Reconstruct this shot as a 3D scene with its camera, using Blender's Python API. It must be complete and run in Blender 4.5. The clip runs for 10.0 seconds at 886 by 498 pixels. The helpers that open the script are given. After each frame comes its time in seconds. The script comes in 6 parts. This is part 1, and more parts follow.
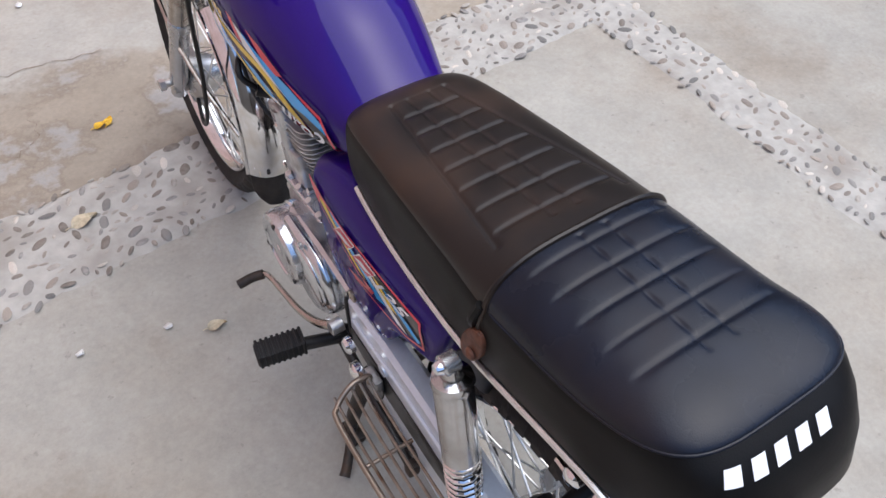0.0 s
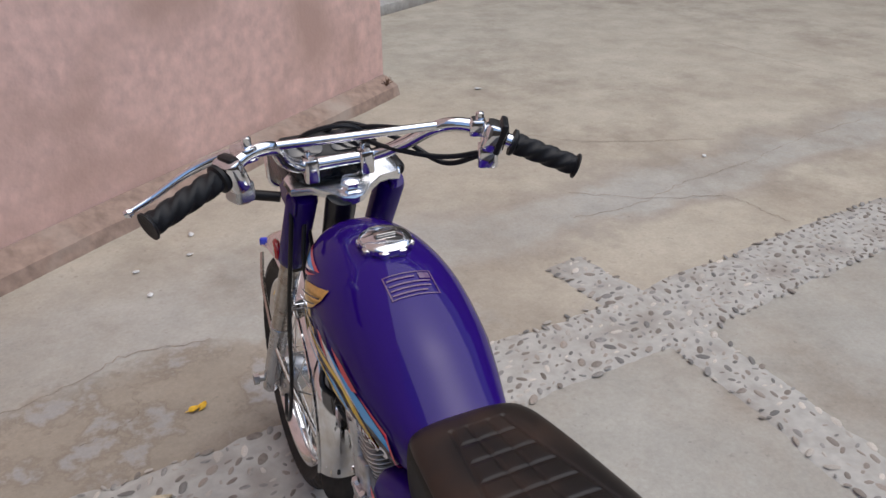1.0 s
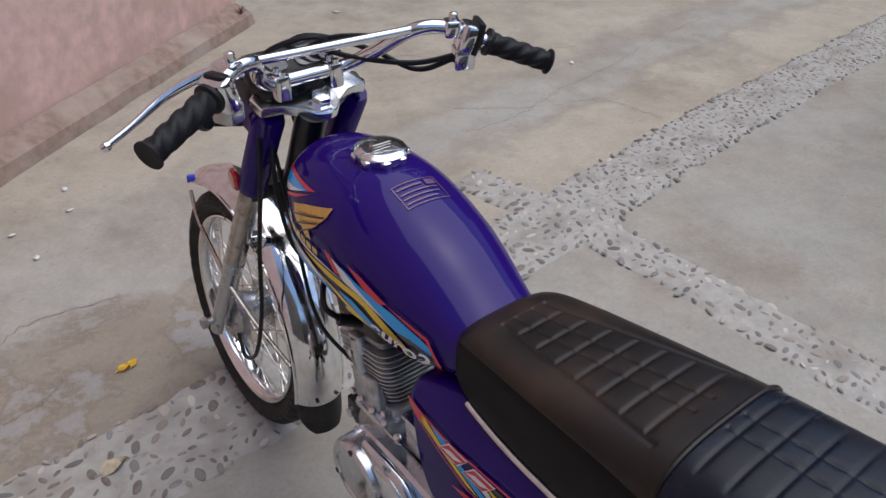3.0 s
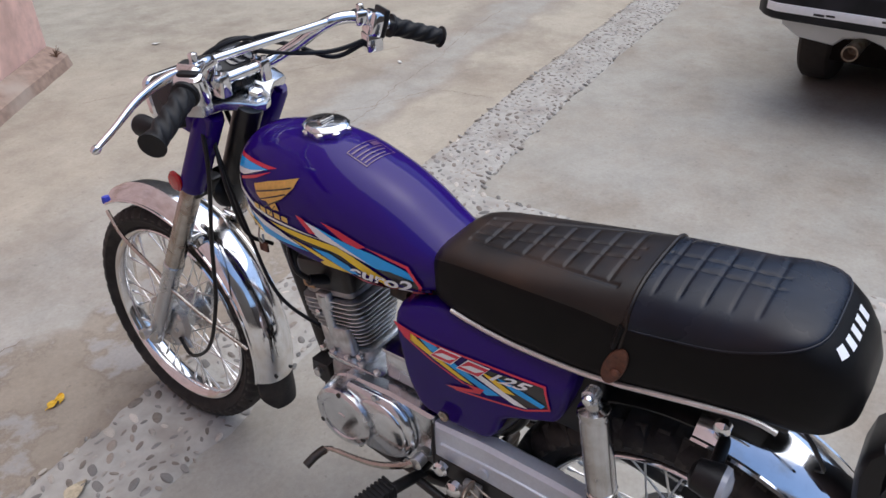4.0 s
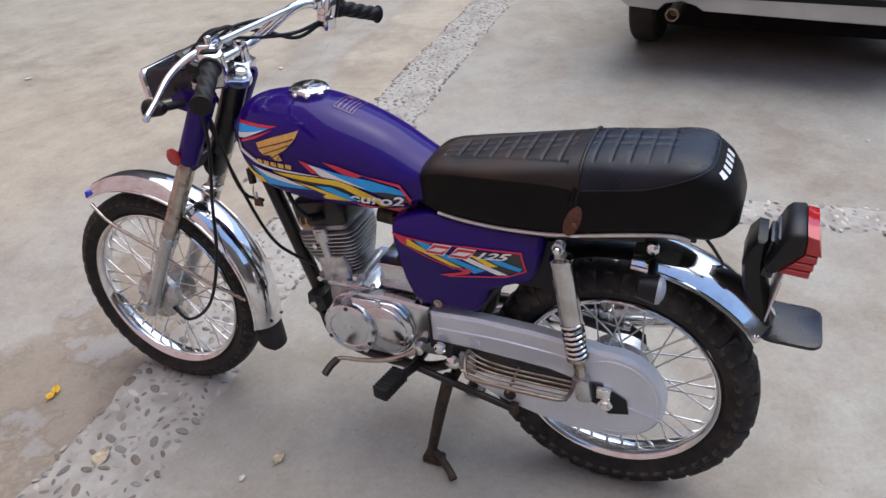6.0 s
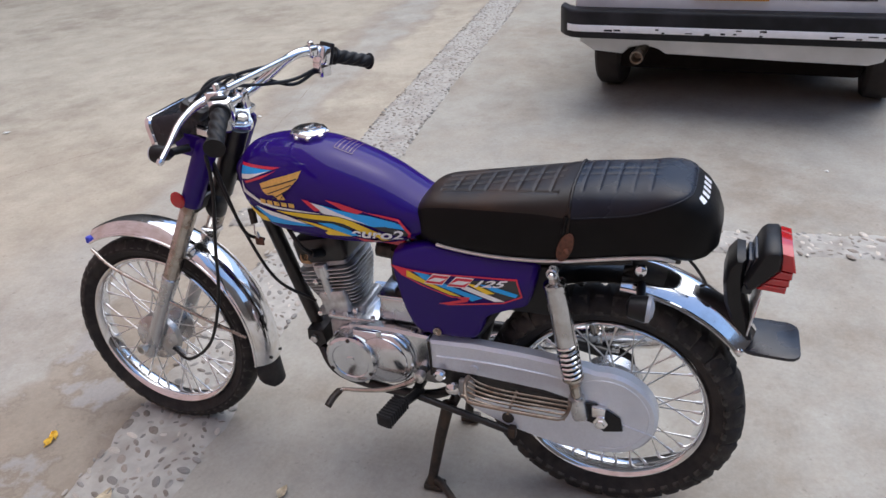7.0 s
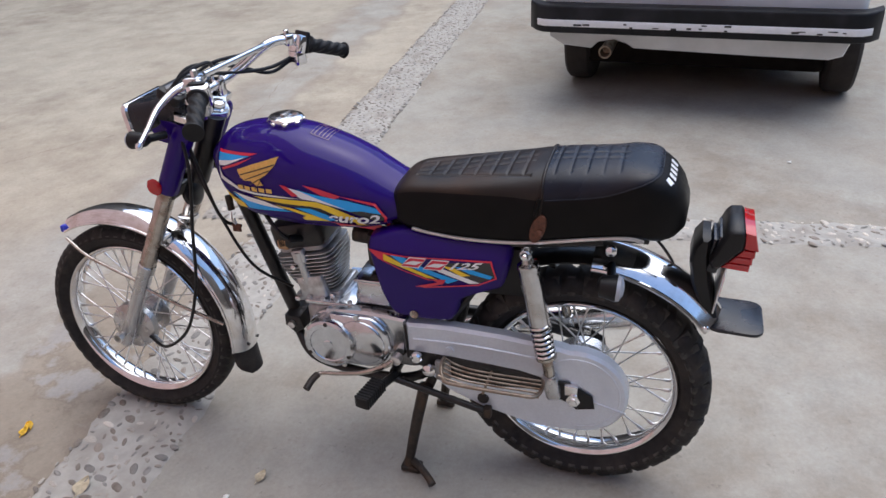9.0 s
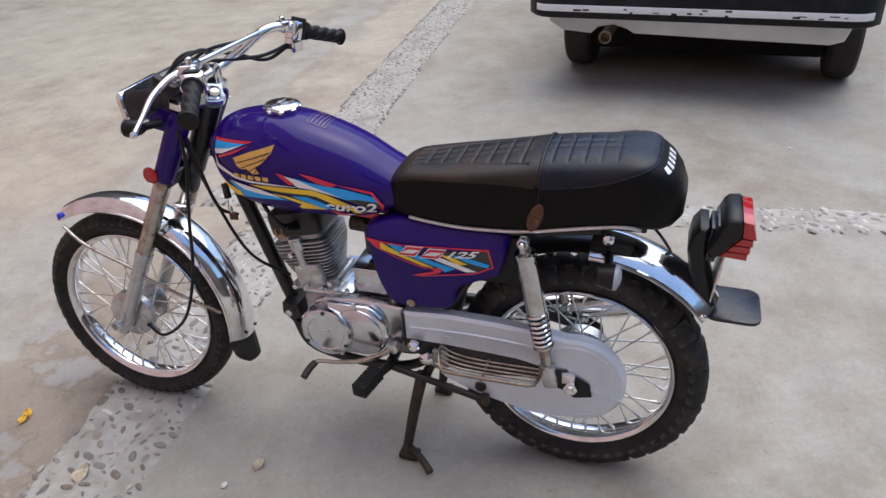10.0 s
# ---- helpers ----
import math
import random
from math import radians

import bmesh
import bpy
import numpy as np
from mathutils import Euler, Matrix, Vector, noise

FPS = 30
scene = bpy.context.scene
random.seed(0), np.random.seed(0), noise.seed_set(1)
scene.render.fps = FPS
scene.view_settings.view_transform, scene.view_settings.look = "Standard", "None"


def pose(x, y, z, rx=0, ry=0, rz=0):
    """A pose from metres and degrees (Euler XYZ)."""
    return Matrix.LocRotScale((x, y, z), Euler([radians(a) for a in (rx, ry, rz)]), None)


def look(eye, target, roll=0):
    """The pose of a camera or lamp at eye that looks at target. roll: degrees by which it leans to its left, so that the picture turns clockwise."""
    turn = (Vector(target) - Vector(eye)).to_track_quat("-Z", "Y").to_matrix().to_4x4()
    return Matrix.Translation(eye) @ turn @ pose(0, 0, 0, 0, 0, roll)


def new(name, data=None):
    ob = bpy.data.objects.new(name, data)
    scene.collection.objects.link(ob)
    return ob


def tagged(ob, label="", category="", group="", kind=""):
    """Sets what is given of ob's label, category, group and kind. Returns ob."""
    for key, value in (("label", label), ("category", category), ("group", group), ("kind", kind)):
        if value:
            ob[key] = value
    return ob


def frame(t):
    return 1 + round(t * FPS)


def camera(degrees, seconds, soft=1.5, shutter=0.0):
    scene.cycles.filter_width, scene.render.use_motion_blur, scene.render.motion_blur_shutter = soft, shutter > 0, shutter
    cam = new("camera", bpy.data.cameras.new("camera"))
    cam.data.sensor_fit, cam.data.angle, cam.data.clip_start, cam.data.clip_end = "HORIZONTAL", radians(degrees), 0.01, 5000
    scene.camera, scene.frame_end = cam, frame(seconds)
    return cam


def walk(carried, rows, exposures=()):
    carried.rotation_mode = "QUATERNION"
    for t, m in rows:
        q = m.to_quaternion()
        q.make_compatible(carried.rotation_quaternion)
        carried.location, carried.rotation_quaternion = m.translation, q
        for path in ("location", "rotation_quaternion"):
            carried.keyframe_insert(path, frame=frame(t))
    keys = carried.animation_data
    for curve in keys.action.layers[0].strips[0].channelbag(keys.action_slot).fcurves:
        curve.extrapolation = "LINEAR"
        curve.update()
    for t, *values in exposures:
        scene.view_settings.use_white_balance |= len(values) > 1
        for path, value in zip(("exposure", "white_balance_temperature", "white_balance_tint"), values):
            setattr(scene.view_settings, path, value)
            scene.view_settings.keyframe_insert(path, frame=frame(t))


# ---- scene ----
cam = camera(60.0, 10.0)
PATH = [
    (0, (-0.311, -0.225, 1.315), (0.325, 0.868, -0.234), 0.9),
    (0.1, (-0.297, -0.242, 1.32), (0.347, 0.955, -0.147), 0.5),
    (0.2, (-0.275, -0.239, 1.326), (0.387, 1.064, -0.039), -0.2),
    (0.3, (-0.262, -0.266, 1.347), (0.406, 1.154, 0.107), -1.3),
    (0.4, (-0.257, -0.26, 1.358), (0.426, 1.211, 0.189), -0.6),
    (0.5, (-0.262, -0.268, 1.363), (0.427, 1.25, 0.258), -0.1),
    (1, (-0.291, -0.261, 1.385), (0.348, 1.366, 0.412), -0.1),
    (1.5, (-0.295, -0.257, 1.383), (0.33, 1.375, 0.41), 0.0),
    (2, (-0.291, -0.257, 1.375), (0.34, 1.353, 0.371), -0.2),
    (2.2, (-0.292, -0.258, 1.369), (0.333, 1.314, 0.301), -0.4),
    (3.3, (-0.606, -0.148, 1.347), (0.507, 1.102, 0.252), 0.8),
    (3.5, (-0.66, -0.156, 1.358), (0.536, 1.029, 0.278), 0.6),
    (4, (-0.803, -0.21, 1.368), (0.492, 0.857, 0.279), -1.6),
    (4.5, (-0.989, -0.169, 1.399), (0.413, 0.805, 0.358), -2.2),
    (5, (-1.109, -0.137, 1.406), (0.386, 0.704, 0.376), -2.3),
    (5.5, (-1.172, -0.205, 1.404), (0.326, 0.591, 0.346), -3.3),
    (5.7, (-1.2, -0.241, 1.404), (0.284, 0.548, 0.319), -3.7),
    (7, (-1.344, -0.22, 1.428), (0.242, 0.504, 0.448), -4.2),
    (7.5, (-1.36, -0.223, 1.424), (0.233, 0.466, 0.429), -4.1),
    (8, (-1.379, -0.23, 1.427), (0.212, 0.447, 0.422), -3.8),
    (8.5, (-1.388, -0.231, 1.424), (0.225, 0.437, 0.449), -3.7),
    (9, (-1.391, -0.228, 1.419), (0.22, 0.426, 0.431), -3.4),
    (9.5, (-1.385, -0.229, 1.421), (0.216, 0.426, 0.416), -3.4),
    (10, (-1.381, -0.232, 1.422), (0.211, 0.418, 0.401), -3.5),
]
walk(cam, [(t, look(eye, target, roll)) for t, eye, target, roll in PATH], [(0, 0.74, 5750, 8), (0.5, 0.50, 5800, 8), (1, 0.14, 5950, 8), (2, -0.05, 5880, 8), (3.5, 0.15, 5750, 8), (4, 0.32, 5750, 8), (5, 0.44, 5750, 8), (7, 0.50, 5750, 8), (10, 0.47, 5750, 8)])

# ---- light ----
world = bpy.data.worlds.new("world")
scene.world = world
world.use_nodes = True
wt = world.node_tree
sky = wt.nodes.new("ShaderNodeTexSky")
sky.sky_type, sky.sun_disc = "NISHITA", False
sky.sun_elevation, sky.sun_rotation = radians(71), radians(108)
sky.air_density, sky.dust_density = 1.0, 2.5
wt.links.new(sky.outputs[0], wt.nodes["Background"].inputs[0])
wt.nodes["Background"].inputs[1].default_value = 0.15
sun_data = bpy.data.lights.new("sun", "SUN")
sun_data.energy, sun_data.angle, sun_data.color = 1.7, radians(80), (1.0, 0.88, 0.74)
sun = new("sun", sun_data)
sun.matrix_world = look((2.5, -0.8, 7.7), (0, 0, 0))

# ---- materials ----
MATS = {}


def material(name, color, rough=0.5, metal=0.0, coat=0.0, var=0.12, scale=40.0, bump=0.0, bscale=200.0, fine=None, stain=None, stain_scale=6.0, spec=0.5, rand=0.0, trans=0.0, alpha=1.0):
    """A surface: base colour varied at two scales, roughness varied with it, fine relief."""
    m = bpy.data.materials.new(name)
    m.use_nodes = True
    t, n = m.node_tree, m.node_tree.nodes
    p = n["Principled BSDF"]
    p.inputs["Roughness"].default_value = rough
    p.inputs["Metallic"].default_value = metal
    p.inputs["Coat Weight"].default_value = coat
    p.inputs["Coat Roughness"].default_value = 0.025
    p.inputs["Specular IOR Level"].default_value = spec
    p.inputs["Transmission Weight"].default_value = trans
    p.inputs["Alpha"].default_value = alpha
    co = n.new("ShaderNodeTexCoord")
    n1 = n.new("ShaderNodeTexNoise")
    n1.inputs["Scale"].default_value, n1.inputs["Detail"].default_value = scale, 5
    t.links.new(co.outputs["Object"], n1.inputs["Vector"])
    r1 = n.new("ShaderNodeMapRange")
    r1.inputs[1].default_value, r1.inputs[2].default_value = 0.3, 0.7
    r1.inputs[3].default_value, r1.inputs[4].default_value = 1 - var, 1 + var
    t.links.new(n1.outputs[0], r1.inputs[0])
    mul = n.new("ShaderNodeMix")
    mul.data_type, mul.blend_type = "RGBA", "MULTIPLY"
    mul.inputs[0].default_value = 1.0
    mul.inputs[6].default_value = (*color, 1)
    t.links.new(r1.outputs[0], mul.inputs[7])
    out = mul.outputs[2]
    if rand:
        oi = n.new("ShaderNodeObjectInfo")
        rr = n.new("ShaderNodeMapRange")
        rr.inputs[3].default_value, rr.inputs[4].default_value = 1 - rand, 1 + rand
        t.links.new(oi.outputs["Random"], rr.inputs[0])
        m3 = n.new("ShaderNodeMix")
        m3.data_type, m3.blend_type = "RGBA", "MULTIPLY"
        m3.inputs[0].default_value = 1.0
        t.links.new(out, m3.inputs[6])
        t.links.new(rr.outputs[0], m3.inputs[7])
        out = m3.outputs[2]
    if stain:
        n2 = n.new("ShaderNodeTexNoise")
        n2.inputs["Scale"].default_value, n2.inputs["Detail"].default_value = stain_scale, 6
        t.links.new(co.outputs["Object"], n2.inputs["Vector"])
        r2 = n.new("ShaderNodeMapRange")
        r2.inputs[1].default_value, r2.inputs[2].default_value = 0.48, 0.72
        t.links.new(n2.outputs[0], r2.inputs[0])
        m2 = n.new("ShaderNodeMix")
        m2.data_type = "RGBA"
        t.links.new(r2.outputs[0], m2.inputs[0])
        t.links.new(out, m2.inputs[6])
        m2.inputs[7].default_value = (*stain, 1)
        out = m2.outputs[2]
        r3 = n.new("ShaderNodeMapRange")
        r3.inputs[3].default_value, r3.inputs[4].default_value = rough, min(1.0, rough + 0.18)
        t.links.new(r2.outputs[0], r3.inputs[0])
        t.links.new(r3.outputs[0], p.inputs["Roughness"])
    t.links.new(out, p.inputs["Base Color"])
    if bump:
        n4 = n.new("ShaderNodeTexNoise")
        n4.inputs["Scale"].default_value, n4.inputs["Detail"].default_value = bscale, 4
        t.links.new(co.outputs["Object"], n4.inputs["Vector"])
        b = n.new("ShaderNodeBump")
        b.inputs["Strength"].default_value, b.inputs["Distance"].default_value = bump, 0.002
        t.links.new(n4.outputs[0], b.inputs["Height"])
        t.links.new(b.outputs[0], p.inputs["Normal"])
    MATS[name] = m
    return m


PURPLE = material("purple_paint", (0.0185, 0.0032, 0.138), 0.5, 0.0, 0.55, 0.05, 300, stain=(0.0195, 0.004, 0.128), stain_scale=9, spec=0.03)
CHROME = material("chrome", (0.82, 0.83, 0.85), 0.07, 1.0, var=0.05, scale=30, stain=(0.70, 0.67, 0.63), stain_scale=24)
CHROME_DULL = material("dull_chrome", (0.46, 0.43, 0.39), 0.2, 1.0, var=0.12, scale=50, stain=(0.30, 0.23, 0.18), stain_scale=30)
POLISHED = material("polished_aluminium", (0.66, 0.68, 0.71), 0.17, 1.0, var=0.06, scale=60, stain=(0.58, 0.59, 0.61), stain_scale=16)
ALLOY = material("cast_alloy", (0.36, 0.36, 0.36), 0.45, 0.8, var=0.15, scale=70, bump=0.3, bscale=350, stain=(0.19, 0.18, 0.17), stain_scale=26)
SATIN = material("satin_grey_alloy", (0.54, 0.55, 0.56), 0.26, 0.88, var=0.06, scale=50, stain=(0.42, 0.39, 0.36), stain_scale=14)
SILVER = material("silver_paint", (0.68, 0.73, 0.80), 0.30, 0.30, 0.5, 0.04, 160, stain=(0.60, 0.645, 0.71), stain_scale=9)
STEEL = material("polished_steel", (0.56, 0.56, 0.57), 0.13, 1.0, var=0.08, scale=60, stain=(0.42, 0.40, 0.38), stain_scale=22)
BLACK = material("black_enamel", (0.010, 0.010, 0.011), 0.35, 0.0, 0.2, 0.2, 60, stain=(0.03, 0.026, 0.023), stain_scale=22, spec=0.35)
BLACK_PLASTIC = material("black_plastic", (0.007, 0.007, 0.008), 0.42, var=0.15, scale=80, bump=0.15, bscale=500, spec=0.35)
RUBBER = material("tyre_rubber", (0.022, 0.021, 0.021), 0.62, var=0.25, scale=60, bump=0.4, bscale=260, stain=(0.058, 0.050, 0.044), stain_scale=18, spec=0.25)
TREAD = material("dusty_tread", (0.032, 0.030, 0.028), 0.7, var=0.3, scale=70, bump=0.4, bscale=260, stain=(0.10, 0.090, 0.080), stain_scale=40, spec=0.25, rand=0.3)
# glossy black parts; bluish sky reflection mixed into the base colour
FLAP_RUBBER = material("blue_sheen_black", (0.009, 0.011, 0.018), 0.24, var=0.15, scale=40, bump=0.1, bscale=300, stain=(0.022, 0.021, 0.022), stain_scale=14, spec=0.5)
FIN_ALLOY = material("fin_alloy", (0.60, 0.61, 0.62), 0.32, 0.9, var=0.12, scale=60, bump=0.25, bscale=300, stain=(0.33, 0.31, 0.29), stain_scale=22)
GRIP = material("grip_rubber", (0.009, 0.009, 0.010), 0.55, var=0.15, scale=90, bump=0.2, bscale=600, spec=0.3)
# brown sheen reflected off the pink wall is put into this vinyl's colour
VINYL_FRONT = material("brown_sheen_black_vinyl", (0.012, 0.0085, 0.007), 0.38, var=0.2, scale=20, bump=0.10, bscale=700, stain=(0.036, 0.019, 0.011), stain_scale=9, spec=0.36)
# black vinyl; the blue it reflects from the sky is put into the colour
VINYL_REAR = material("blue_sheen_black_vinyl", (0.0085, 0.0110, 0.0195), 0.27, var=0.2, scale=24, bump=0.10, bscale=700, stain=(0.016, 0.014, 0.018), stain_scale=10, spec=0.24)
VINYL_SIDE = material("black_vinyl", (0.0062, 0.0058, 0.0058), 0.40, var=0.2, scale=24, bump=0.12, bscale=700, stain=(0.008, 0.0072, 0.007), stain_scale=8, spec=0.13)
RUST = material("brown_leather_patch", (0.11, 0.04, 0.02), 0.6, var=0.4, scale=120, bump=0.4, bscale=300)
RED_LENS = material("red_lens", (0.42, 0.008, 0.012), 0.12, 0, 0.6, 0.08, 40)
CLEAR_LENS = material("clear_lens", (0.40, 0.42, 0.47), 0.12, 0, 0.5, 0.06, 50)
BLUE_BEAD = material("blue_plastic", (0.04, 0.05, 0.45), 0.3, var=0.1)
WHITE = material("white_decal", (0.84, 0.85, 0.87), 0.3, 0, 0.6, 0.04)
RED = material("red_decal", (0.62, 0.010, 0.05), 0.3, 0, 0.6, 0.05)
SKYBLUE = material("light_blue_decal", (0.010, 0.38, 0.92), 0.3, 0, 0.6, 0.05)
BLUE = material("blue_decal", (0.03, 0.22, 0.62), 0.3, 0, 0.6, 0.05)
YELLOW = material("yellow_decal", (0.86, 0.60, 0.01), 0.3, 0, 0.6, 0.05)
DECAL_BLACK = material("black_decal", (0.012, 0.012, 0.016), 0.3, 0, 0.6, 0.05)
GOLD = material("gold_emblem", (0.78, 0.53, 0.16), 0.28, 0.85, var=0.12, scale=160)
LABEL = material("copper_print", (0.11, 0.042, 0.13), 0.4, 0, 0.6, 0.2, 200)
TRIM = material("trim_steel", (0.70, 0.69, 0.67), 0.28, 0.9, var=0.1, scale=80)
OILED = material("oily_dark_steel", (0.042, 0.035, 0.030), 0.5, 0.5, var=0.35, scale=70, bump=0.3, bscale=300, stain=(0.095, 0.064, 0.042), stain_scale=30)
COPPER = material("ochre_insulator", (0.42, 0.26, 0.13), 0.6, var=0.25, scale=90)
YOKE_ALLOY = material("bright_alloy", (0.86, 0.86, 0.86), 0.22, 1.0, var=0.04, scale=60)
RUSTY = material("rusty_chrome_rod", (0.30, 0.25, 0.20), 0.35, 0.85, var=0.2, scale=60, stain=(0.15, 0.085, 0.05), stain_scale=30)
DECAL = {"white": WHITE, "red": RED, "sky": SKYBLUE, "blue": BLUE, "yellow": YELLOW, "black": DECAL_BLACK, "gold": GOLD}

# ---- geometry helpers: a shape is (verts, faces) ----


def vec(p):
    return np.array(p, float)


def merge(*shapes):
    V, F = [], []
    for v, f in shapes:
        k = len(V)
        V += [tuple(p) for p in v]
        F += [tuple(i + k for i in q) for q in f]
    return V, F


def xf(shape, m):
    return [tuple(m @ Vector(p)) for p in shape[0]], shape[1]


def loft(rings, closed=True, cap=True, loop=False):
    n, k = len(rings[0]), len(rings)
    V = [tuple(p) for r in rings for p in r]
    F = []
    for i in range(k if loop else k - 1):
        a, b = i * n, ((i + 1) % k) * n
        for j in range(n if closed else n - 1):
            j2 = (j + 1) % n
            F.append((a + j, a + j2, b + j2, b + j))
    if cap and not loop:
        F += [tuple(range(n))[::-1], tuple((k - 1) * n + j for j in range(n))]
    return V, F


def smooth_path(pts, per=6):
    P = [vec(p) for p in pts]
    if len(P) < 3:
        return P
    P = [2 * P[0] - P[1]] + P + [2 * P[-1] - P[-2]]
    out = []
    for i in range(1, len(P) - 2):
        for s in range(per):
            u = s / per
            out.append(0.5 * (2 * P[i] + (P[i + 1] - P[i - 1]) * u + (2 * P[i - 1] - 5 * P[i] + 4 * P[i + 1] - P[i + 2]) * u * u + (3 * P[i] - P[i - 1] - 3 * P[i + 1] + P[i + 2]) * u ** 3))
    return out + [P[-2]]


def tube(pts, r, seg=12, per=6, cap=True):
    """A round bar along a smooth path; r is one radius or one for each end and between."""
    P = smooth_path(pts, per)
    k = len(P)
    rs = [r] * k if np.isscalar(r) else list(np.interp(np.linspace(0, 1, k), np.linspace(0, 1, len(r)), r))
    T = [P[min(i + 1, k - 1)] - P[max(i - 1, 0)] for i in range(k)]
    T = [t / (np.linalg.norm(t) + 1e-12) for t in T]
    u = np.cross(T[0], (0, 0, 1) if abs(T[0][2]) < 0.9 else (0, 1, 0))
    u /= np.linalg.norm(u)
    rings = []
    for p, t, q in zip(P, T, rs):
        u = u - t * (u @ t)
        u /= np.linalg.norm(u)
        w = np.cross(t, u)
        rings.append([p + q * (math.cos(a) * u + math.sin(a) * w) for a in [2 * math.pi * j / seg for j in range(seg)]])
    return loft(rings, cap=cap)


def rod(a, b, r, seg=12):
    return tube([a, b], r, seg)


def lathe(profile, a, axis, seg=40, loop=False):
    """Turn (along, radius) pairs round an axis that starts at a."""
    t = vec(axis)
    t /= np.linalg.norm(t)
    u = np.cross(t, (0, 0, 1) if abs(t[2]) < 0.9 else (0, 1, 0))
    u /= np.linalg.norm(u)
    w = np.cross(t, u)
    a = vec(a)
    rings = [[a + t * h + max(q, 1e-5) * (math.cos(s) * u + math.sin(s) * w) for s in [2 * math.pi * j / seg for j in range(seg)]] for h, q in profile]
    return loft(rings, loop=loop)


def rrect(w, h, r, n=4):
    """A rounded rectangle, counter-clockwise, about its middle."""
    out = []
    for cx, cy, a0 in ((w / 2 - r, h / 2 - r, 0), (-w / 2 + r, h / 2 - r, 90), (-w / 2 + r, -h / 2 + r, 180), (w / 2 - r, -h / 2 + r, 270)):
        for i in range(n + 1):
            a = radians(a0 + 90 * i / n)
            out.append((cx + r * math.cos(a), cy + r * math.sin(a)))
    return out


def rbox(c, size, r=0.006, m=None):
    """A box with rounded upright edges and bevelled rims, about c."""
    w, d, h = size
    r = min(r, w / 2.2, d / 2.2)
    b = min(r * 0.6, h / 2.5)
    rings = []
    for z, k in ((-h / 2, b), (-h / 2 + b * 0.3, b * 0.3), (-h / 2 + b, 0), (h / 2 - b, 0), (h / 2 - b * 0.3, b * 0.3), (h / 2, b)):
        rings.append([(x, y, z) for x, y in rrect(w - 2 * k, d - 2 * k, max(r - k, 0.0005), 3)])
    V, F = loft(rings)
    mm = (m or Matrix.Identity(4))
    return [tuple(Vector(c) + mm.to_3x3() @ Vector(p)) for p in V], F


def plate(outline, x0, x1, bevel=0.002):
    """A flat piece of a side-view outline (y, z) between two x, its rims bevelled."""
    P = [vec(p) for p in outline]
    c = sum(P) / len(P)
    n = len(P)
    inner = []
    for i in range(n):
        e1, e2 = P[i] - P[i - 1], P[(i + 1) % n] - P[i]
        n1 = np.array((-e1[1], e1[0])) / (np.linalg.norm(e1) + 1e-9)
        n2 = np.array((-e2[1], e2[0])) / (np.linalg.norm(e2) + 1e-9)
        m = n1 + n2
        m /= np.linalg.norm(m) + 1e-9
        inner.append(P[i] + bevel * m)
    area = sum(P[i - 1][0] * P[i][1] - P[i][0] * P[i - 1][1] for i in range(n))
    if area < 0:
        inner = [2 * p - q for p, q in zip(P, inner)]
    s = 1 if x1 > x0 else -1
    rings = [[(x, q[0], q[1]) for q in o] for x, o in ((x0, inner), (x0 + s * bevel, P), (x1 - s * bevel, P), (x1, inner))]
    return loft(rings)


def arc(c, R, a0, a1, n):
    """Points (y, z) of an arc about c, degrees from ahead over the top."""
    return [(c[0] + R * math.cos(radians(a0 + (a1 - a0) * i / n)), c[1] + R * math.sin(radians(a0 + (a1 - a0) * i / n))) for i in range(n + 1)]


def make_mesh(name, shape, mat, sharp=38):
    me = bpy.data.meshes.new(name)
    me.from_pydata([tuple(map(float, p)) for p in shape[0]], [], [tuple(map(int, f)) for f in shape[1]])
    bm = bmesh.new()
    bm.from_mesh(me)
    bmesh.ops.recalc_face_normals(bm, faces=bm.faces)
    bm.to_mesh(me)
    bm.free()
    me.materials.append(mat)
    me.polygons.foreach_set("use_smooth", [True] * len(me.polygons))
    if sharp:
        me.set_sharp_from_angle(angle=radians(sharp))
    return me


def part(name, shape, mat, parent=None, label="", sharp=38):
    ob = new(name, make_mesh(name, shape, mat, sharp))
    ob.parent = parent
    if label:
        ob["label"] = label
    return ob


def thing(name, at, label, category, group="", kind=""):
    ob = new(name)
    ob.empty_display_size = 0.05
    ob.matrix_world = at
    return tagged(ob, label, category, group, kind)


# ---- the motorcycle: x to its right, y ahead, z up ----
FC, RC = vec((-0.022, 1.201, 0.262)), vec((-0.010, 0.016, 0.272))
GC = vec((-0.004, 0.016, 0.272))
FORK = vec((-0.022, 1.197, 0.262))
bike = thing("motorcycle", pose(0.022, 0, 0, 0, 0, 3.3), "purple motorcycle with black seat, raised on its centre stand", "motorcycle")


def mirror(shape):
    return [(-p[0], p[1], p[2]) for p in shape[0]], shape[1]


# fuel tank
TY = [0.405, 0.44, 0.50, 0.58, 0.65, 0.72, 0.78, 0.826, 0.856]
TT = [0.736, 0.756, 0.791, 0.823, 0.842, 0.846, 0.840, 0.824, 0.794]
TB = [0.664, 0.652, 0.639, 0.636, 0.637, 0.643, 0.658, 0.692, 0.738]
TW = [0.072, 0.080, 0.092, 0.103, 0.108, 0.106, 0.095, 0.076, 0.048]


